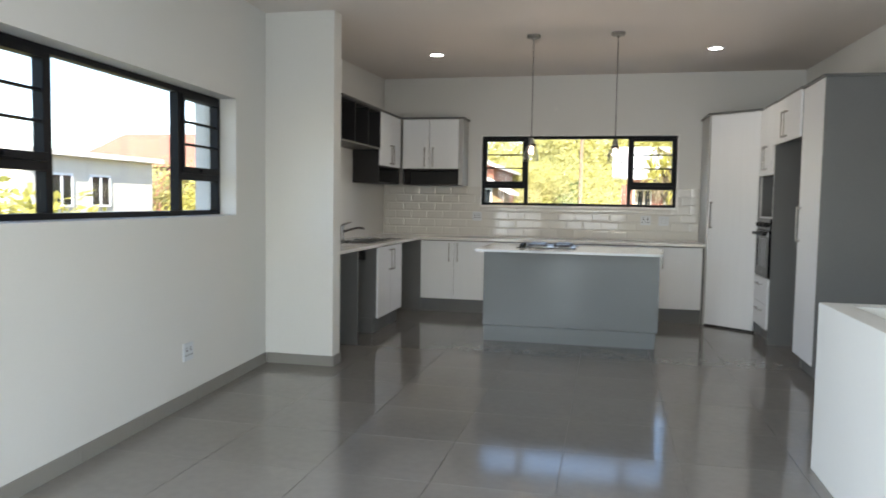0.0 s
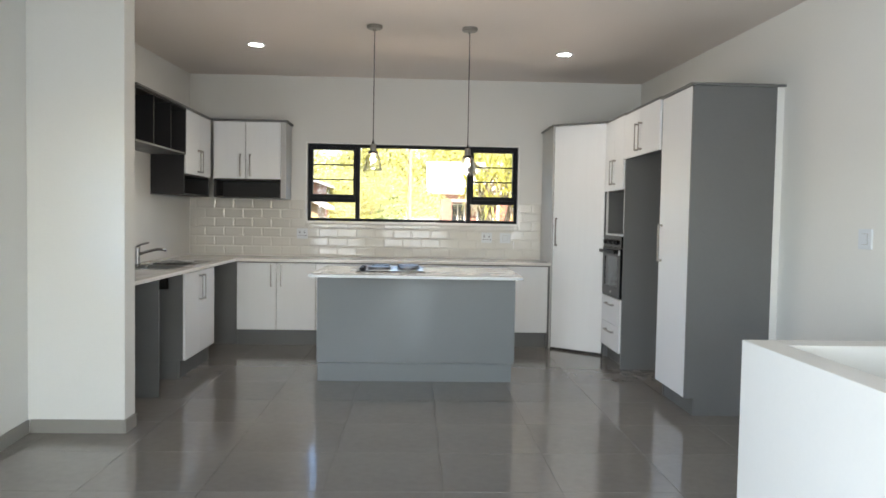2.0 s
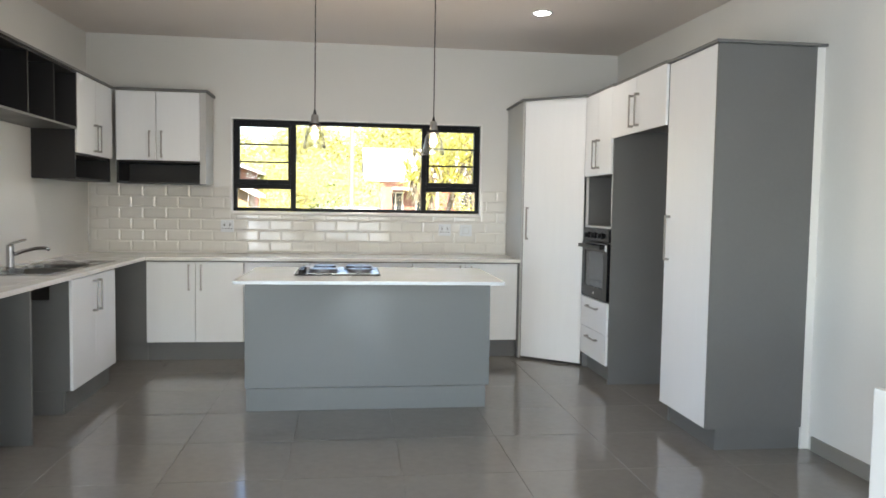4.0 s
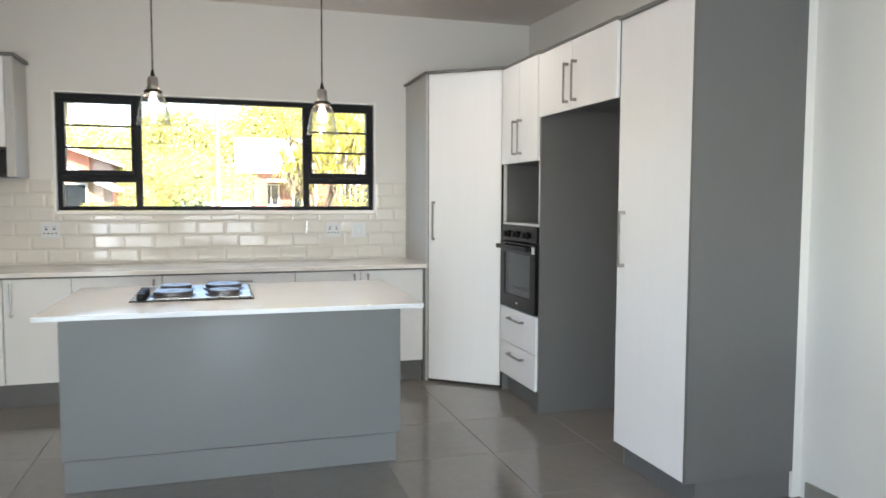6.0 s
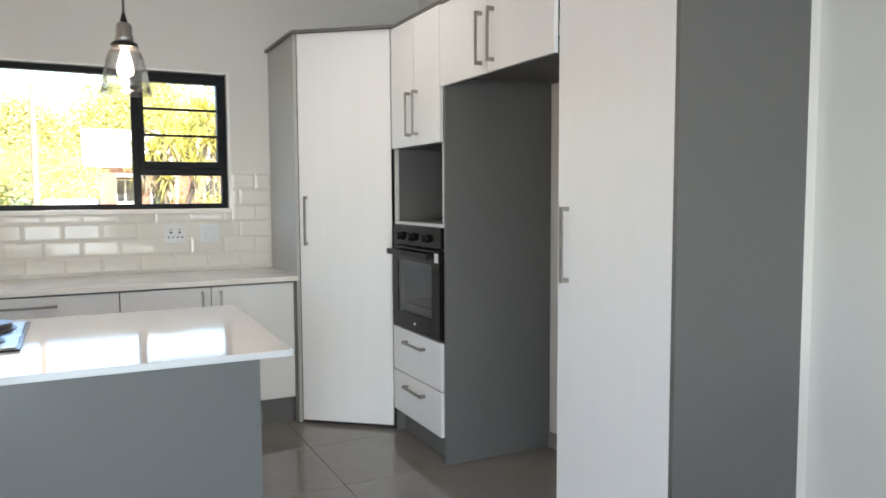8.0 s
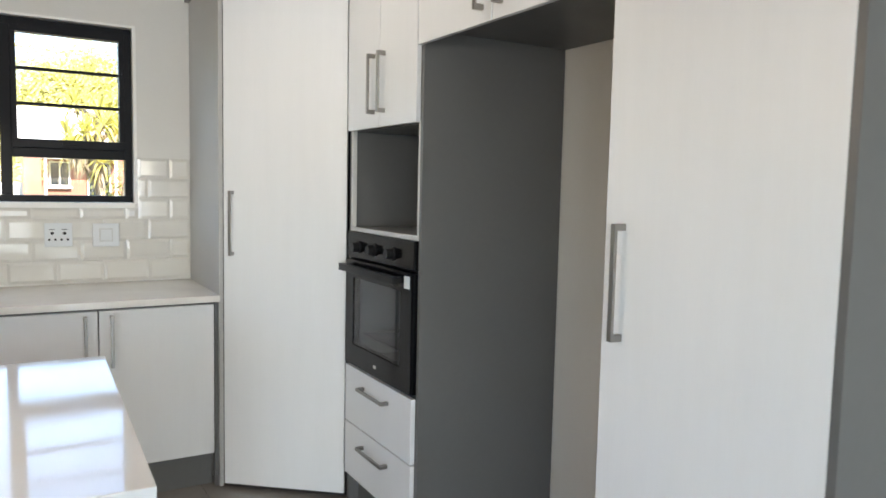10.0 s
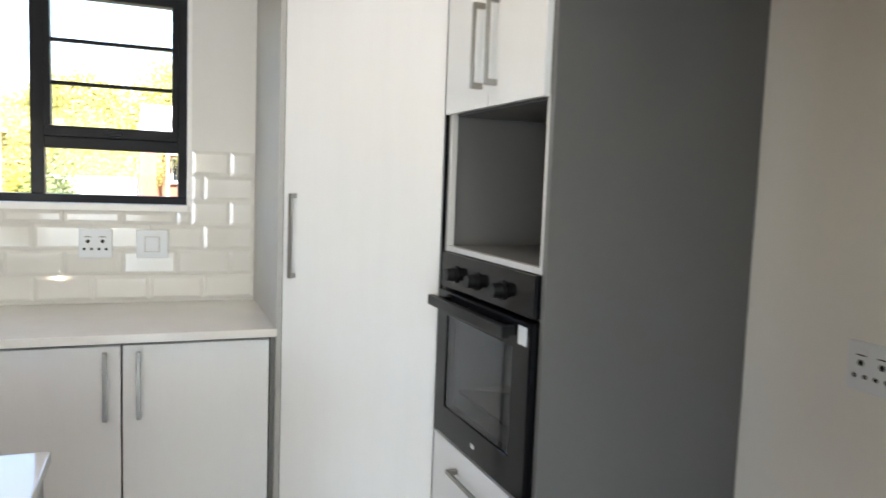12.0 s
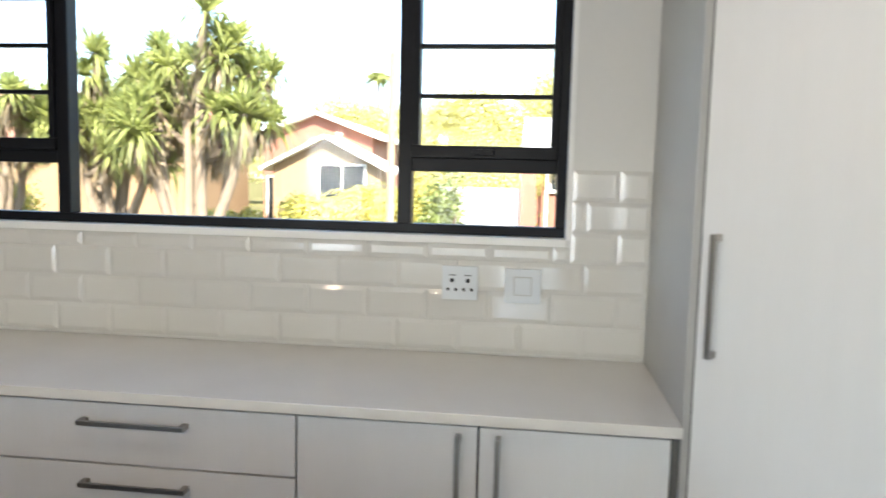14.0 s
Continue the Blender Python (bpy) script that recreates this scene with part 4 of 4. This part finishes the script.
def palm(x, y, trunk_h, n, L, seed, m, label):
    """A feather palm: arching fronds, each a rib with paired narrow leaflets."""
    rnd = random.Random(seed)
    t = thing("palm", (x, y, GZ), label, "palm tree")
    top = Vector((x, y, GZ + trunk_h))
    part("trunk", tube(bmesh.new(), [Vector((x, y, GZ)), top.lerp(Vector((x, y, GZ)), 0.5) + Vector((0.05, 0, 0)), top], [0.16, 0.12, 0.1], 9), M_BARK, t)
    vs, fs = [], []
    for k in range(n):
        a = 6.283 * k / n + rnd.uniform(-0.3, 0.3)
        el = rnd.uniform(0.15, 1.35)
        out = Vector((math.cos(a), math.sin(a), 0))
        side = Vector((-math.sin(a), math.cos(a), 0))
        Lk = L * rnd.uniform(0.8, 1.1)
        prev = None
        for j in range(13):
            u = j / 12
            p = top + out * (Lk * u * math.cos(el)) + Vector((0, 0, Lk * (u * math.sin(el) - 0.75 * u * u)))
            if prev is not None:
                for s in (-1, 1):
                    e = p + side * s * Lk * 0.26 * math.sin(math.pi * (0.15 + 0.8 * u)) + out * Lk * 0.1 - Vector((0, 0, Lk * 0.08 * rnd.uniform(0.3, 1.4)))
                    i = len(vs)
                    vs += [tuple(prev - Vector((x, y, GZ))), tuple(p - Vector((x, y, GZ))), tuple(e - Vector((x, y, GZ)))]
                    fs.append((i, i + 1, i + 2))
            prev = p
    me = bpy.data.meshes.new("fronds")
    me.from_pydata(vs, [], fs)
    me.materials.append(m)
    f = new("fronds", me)
    f.parent = t
    ORG[f] = ORG[t]
    return t


palm(-9.5, 55.0, 8.3, 70, 1.5, 5, M_YUCCA, "tall slim palm behind the houses")
palm(-3.9, 27.0, 1.0, 44, 2.0, 6, M_BUSH, "low yellow feather palm beside the porch")
palm(-4.9, 26.4, 0.4, 26, 1.3, 7, M_BUSH, "low yellow feather palm beside the porch")


def house(name, x0, x1, y0, y1, eave, apex, wall_m, roof_m, label, ridge="y", wins=(), door=None):
    """A plain house; its front faces -y. wins: (x0, x1, z0, z1)."""
    t = thing(name, ((x0 + x1) / 2, (y0 + y1) / 2, GZ), label, "house")
    xm, ym = (x0 + x1) / 2, (y0 + y1) / 2
    bm = bmesh.new()
    box(bm, x0, x1, y0, y1, GZ, eave)
    if ridge == "y":
        for y, o in ((y0, 1), (y1, -1)):
            f = [bm.verts.new(p) for p in ((x0, y, eave), (x1, y, eave), (xm, y, apex))]
            g = [bm.verts.new((v.co.x, y + o * 0.2, v.co.z)) for v in f]
            bm.faces.new(f)
            bm.faces.new(g[::-1])
    part("wall", bm, wall_m, t)
    ov, th = 0.35, 0.12
    if ridge == "y":
        for s in (-1, 1):
            xe = xm + s * ((x1 - x0) / 2 + ov)
            ze = eave - ov * (apex - eave) / ((x1 - x0) / 2)
            bm = bmesh.new()
            v = [bm.verts.new(p) for y in (y0 - ov, y1 + ov) for p in ((xm, y, apex), (xe, y, ze), (xe, y, ze + th), (xm, y, apex + th))]
            for q in ((0, 1, 2, 3), (7, 6, 5, 4), (0, 4, 5, 1), (1, 5, 6, 2), (2, 6, 7, 3), (3, 7, 4, 0)):
                bm.faces.new([v[k] for k in q])
            bmesh.ops.recalc_face_normals(bm, faces=bm.faces)
            part("roof", bm, roof_m, t)
    else:
        for s in (-1, 1):
            ye = ym + s * ((y1 - y0) / 2 + ov)
            ze = eave - ov * (apex - eave) / ((y1 - y0) / 2)
            bm = bmesh.new()
            v = [bm.verts.new(p) for x in (x0 - ov, x1 + ov) for p in ((x, ym, apex), (x, ye, ze), (x, ye, ze + th), (x, ym, apex + th))]
            for q in ((0, 1, 2, 3), (7, 6, 5, 4), (0, 4, 5, 1), (1, 5, 6, 2), (2, 6, 7, 3), (3, 7, 4, 0)):
                bm.faces.new([v[k] for k in q])
            bmesh.ops.recalc_face_normals(bm, faces=bm.faces)
            part("roof", bm, roof_m, t)
    for a, b, c, d in wins:
        fr_ = bmesh.new()
        for p in ((a - 0.06, b + 0.06, c - 0.06, c), (a - 0.06, b + 0.06, d, d + 0.06), (a - 0.06, a, c, d), (b, b + 0.06, c, d), ((a + b) / 2 - 0.025, (a + b) / 2 + 0.025, c, d)):
            box(fr_, p[0], p[1], y0 - 0.07, y0 - 0.002, p[2], p[3])
        w = part("window", fr_, M_WPLASTER, t, "white framed window")
        part("pane", boxm(a, b, y0 - 0.03, y0 - 0.01, c, d), M_DARKGL, w)
        part("sill", boxm(a - 0.12, b + 0.12, y0 - 0.14, y0 - 0.071, c - 0.13, c - 0.061), M_WPLASTER, w)
    return t


house("brick_gable_house", -8.55, -4.65, 32.0, 40, 2.86, 3.58, M_BRICK, M_WPLASTER, "low brick house with a pale gabled roof", wins=[(-8.35, -7.6, -0.2, 1.4)])
house("house_porch", -7.42, -3.9, 29.9, 31.9, 1.78, 2.66, M_PLAST, M_WPLASTER, "cream plastered porch wing with a wide window", wins=[(-5.87, -4.42, 0.63, 1.82)])
house("white_roof_house", 0.75, 9.5, 37, 45, 2.65, 4.25, M_BRICK, M_ROOF, "red brick house with a white sheet roof", ridge="x", wins=[(1.6, 2.2, 1.15, 1.98), (2.9, 3.6, 0.2, 2.0), (5.0, 6.4, 1.0, 2.0)])
porch_roof = thing("door_canopy", (2.3, 36.7, 2.1), "white flat canopy on the red brick house front", "canopy")
part("slab", boxm(1.3, 3.9, 36.2, 36.99, 2.12, 2.24, 0.01), M_WPLASTER, porch_roof)
part("post", boxm(1.36, 1.46, 36.25, 36.35, GZ, 2.119), M_WPLASTER, porch_roof)
part("post", boxm(3.74, 3.84, 36.25, 36.35, GZ, 2.119), M_WPLASTER, porch_roof)
pipe = thing("downpipe", (0.88, 36.9, GZ), "white rainwater downpipe at the corner of the brick house", "downpipe")
part("pipe", cyl(bmesh.new(), (0.88, 36.93, GZ), (0.88, 36.93, 2.5), 0.05, n=12), M_WPLASTER, pipe)
house("far_brick_house", -24, -15, 30, 38, 2.8, 4.4, M_BRICK, M_ROOFR, "brick house with a red tiled roof", ridge="x", wins=[(-22, -20, 1.0, 2.0), (-18.5, -17, 1.0, 2.0)])
solid("garden_wall", boxm(-1.2, 0.6, 23.6, 23.8, GZ, 1.3), M_WPLASTER, "white plastered garden wall", "wall", "")
solid("brick_pillar", boxm(0.61, 0.95, 23.4, 23.8, GZ, 1.9), M_BRICK, "red brick gate pillar", "pillar", "")

pole = thing("garden_post", (-0.23, 13.0, GZ), "slim weathered timber post in the garden", "post")
part("post", cyl(bmesh.new(), (-0.23, 13.0, GZ), (-0.225, 13.0, 2.42), 0.036, 0.028, 12), M_WOODP, pole)
part("cap", cyl(bmesh.new(), (-0.225, 13.0, 2.421), (-0.225, 13.0, 2.435), 0.031, 0.024, 12), M_WOODP, pole)

# view from the living area window: white house, shrubs, hedge
wh = thing("white_house", (-19, 22, GZ), "long white plastered house with small windows", "house")
part("wall", boxm(-23, -16.5, 18.8, 25.0, GZ, 2.55), M_WPLASTER, wh)
part("roof", boxm(-23.3, -16.2, 18.5, 25.3, 2.56, 2.72), M_ROOF, wh)
for y in (20.3, 22.1):
    fr_ = bmesh.new()
    for p in ((y - 0.5, y + 0.5, 1.95, 2.02), (y - 0.5, y + 0.5, 0.95, 1.02), (y - 0.5, y - 0.44, 1.02, 1.95), (y + 0.44, y + 0.5, 1.02, 1.95), (y - 0.03, y + 0.03, 1.02, 1.95)):
        box(fr_, -16.498, -16.44, p[0], p[1], p[2], p[3])
    w = part("window", fr_, M_WPLAST, wh)
    part("pane", boxm(-16.49, -16.47, y - 0.44, y + 0.44, 1.02, 1.95), M_DARKGL, w)
shrub("shrub", -7.2, 8.6, 1.0, 1.2, 1.75, 1700, 0.08, M_BUSH, 91, "sunlit yellow-green garden shrub")
shrub("shrub", -12.5, 21.2, 1.5, 1.3, 2.2, 1700, 0.09, M_BUSH, 92, "sunlit yellow-green garden shrub")
shrub("shrub", -17.5, 27.2, 1.8, 1.8, 3.2, 1700, 0.1, M_TREE, 93, "green shrub beside the white house")
house("red_roof_house", -17.5, -9.5, 28.0, 33.0, 2.3, 3.6, M_PLAST, M_ROOFR, "cream house with a red tiled roof", ridge="x")
shrub("shrub", -0.9, 22.0, 0.55, 0.5, 2.2, 1500, 0.07, M_GREEN, 95, "upright dark green garden shrub")

# ---- pieces of the floor and the splashback ----
PIECE = {}


def piece_mesh(key, build, material):
    if key not in PIECE:
        bm = bmesh.new()
        build(bm)
        PIECE[key] = finish(key[0], bm, material)
    return PIECE[key]


def put_piece(name, me, parent, m):
    ob = new(name, me)
    ob.parent = parent
    ob.matrix_basis = m
    return ob


def floor_tile(bm, w, d):
    g = 0.0013
    vs = [bm.verts.new((x, y, z)) for z, s in ((-0.0035, 0), (-0.0006, 0), (0.0, 0.0008)) for x, y in ((g + s, g + s), (w - g - s, g + s), (w - g - s, d - g - s), (g + s, d - g - s))]
    for r in (0, 4):
        for i in range(4):
            bm.faces.new((vs[r + i], vs[r + (i + 1) % 4], vs[r + 4 + (i + 1) % 4], vs[r + 4 + i]))
    bm.faces.new(vs[8:12])


TW, TD, TX0, TY0 = 0.585, 0.585, 0.03, 4.56
xs = sorted({XLK, XR} | {TX0 + TW * k for k in range(-6, 6) if XLK < TX0 + TW * k < XR})
ys = sorted({YF, YB} | {TY0 + TD * k for k in range(-14, 12) if YF < TY0 + TD * k < YB})
for x0, x1 in zip(xs, xs[1:]):
    for y0, y1 in zip(ys, ys[1:]):
        w, d = round(x1 - x0, 4), round(y1 - y0, 4)
        put_piece("tile", piece_mesh(("tile", w, d), lambda b: floor_tile(b, w, d), M_FLOOR), floor, pose(x0, y0, 0))


def metro(bm, w, h):
    """A bevelled wall tile in x-z, facing -y."""
    g, e = 0.0006, min(0.015, w / 3, h / 3)
    lo = [bm.verts.new((x, 0, z)) for x, z in ((g, g), (w - g, g), (w - g, h - g), (g, h - g))]
    mi = [bm.verts.new((x, -0.0034, z)) for x, z in ((g, g), (w - g, g), (w - g, h - g), (g, h - g))]
    hi = [bm.verts.new((x, -0.0066, z)) for x, z in ((e, e), (w - e, e), (w - e, h - e), (e, h - e))]
    for a, b in ((lo, mi), (mi, hi)):
        for i in range(4):
            bm.faces.new((a[i], a[(i + 1) % 4], b[(i + 1) % 4], b[i]))
    bm.faces.new(hi)


MW, MH = 0.2055, 0.1015


def metro_run(parent, a, b, off, m, holes=()):
    for row in range(6):
        z = CT + 0.008 + row * MH
        shift = off + (0.5 * MW if row % 2 else 0)
        cuts = sorted({a, b} | {shift + MW * k for k in range(-40, 40) if a + 0.01 < shift + MW * k < b - 0.01})
        for s, e in zip(cuts, cuts[1:]):
            parts = [(s, e, z, z + MH)]
            for h0, h1, hz in holes:
                nxt = []
                for p, q, u, v in parts:
                    if q <= h0 or p >= h1 or v <= hz:
                        nxt.append((p, q, u, v))
                        continue
                    if p < h0:
                        nxt.append((p, h0, u, v))
                    if q > h1:
                        nxt.append((h1, q, u, v))
                    if u < hz - 0.012:
                        nxt.append((max(p, h0), min(q, h1), u, hz))
                parts = nxt
            for p, q, u, v in parts:
                w, h = round(q - p, 4), round(v - u, 4)
                if w > 0.012:
                    put_piece("tile", piece_mesh(("wall_tile", w, h), lambda bb: metro(bb, w, h), M_METRO), parent, m @ pose(p, 0, u))


metro_run(wall_n, XLK + 0.01, 1.271, 1.068, pose(0, YB, 0), [(WIN[0] - 0.013, WIN[1] + 0.013, WIN[2] - 0.023)])
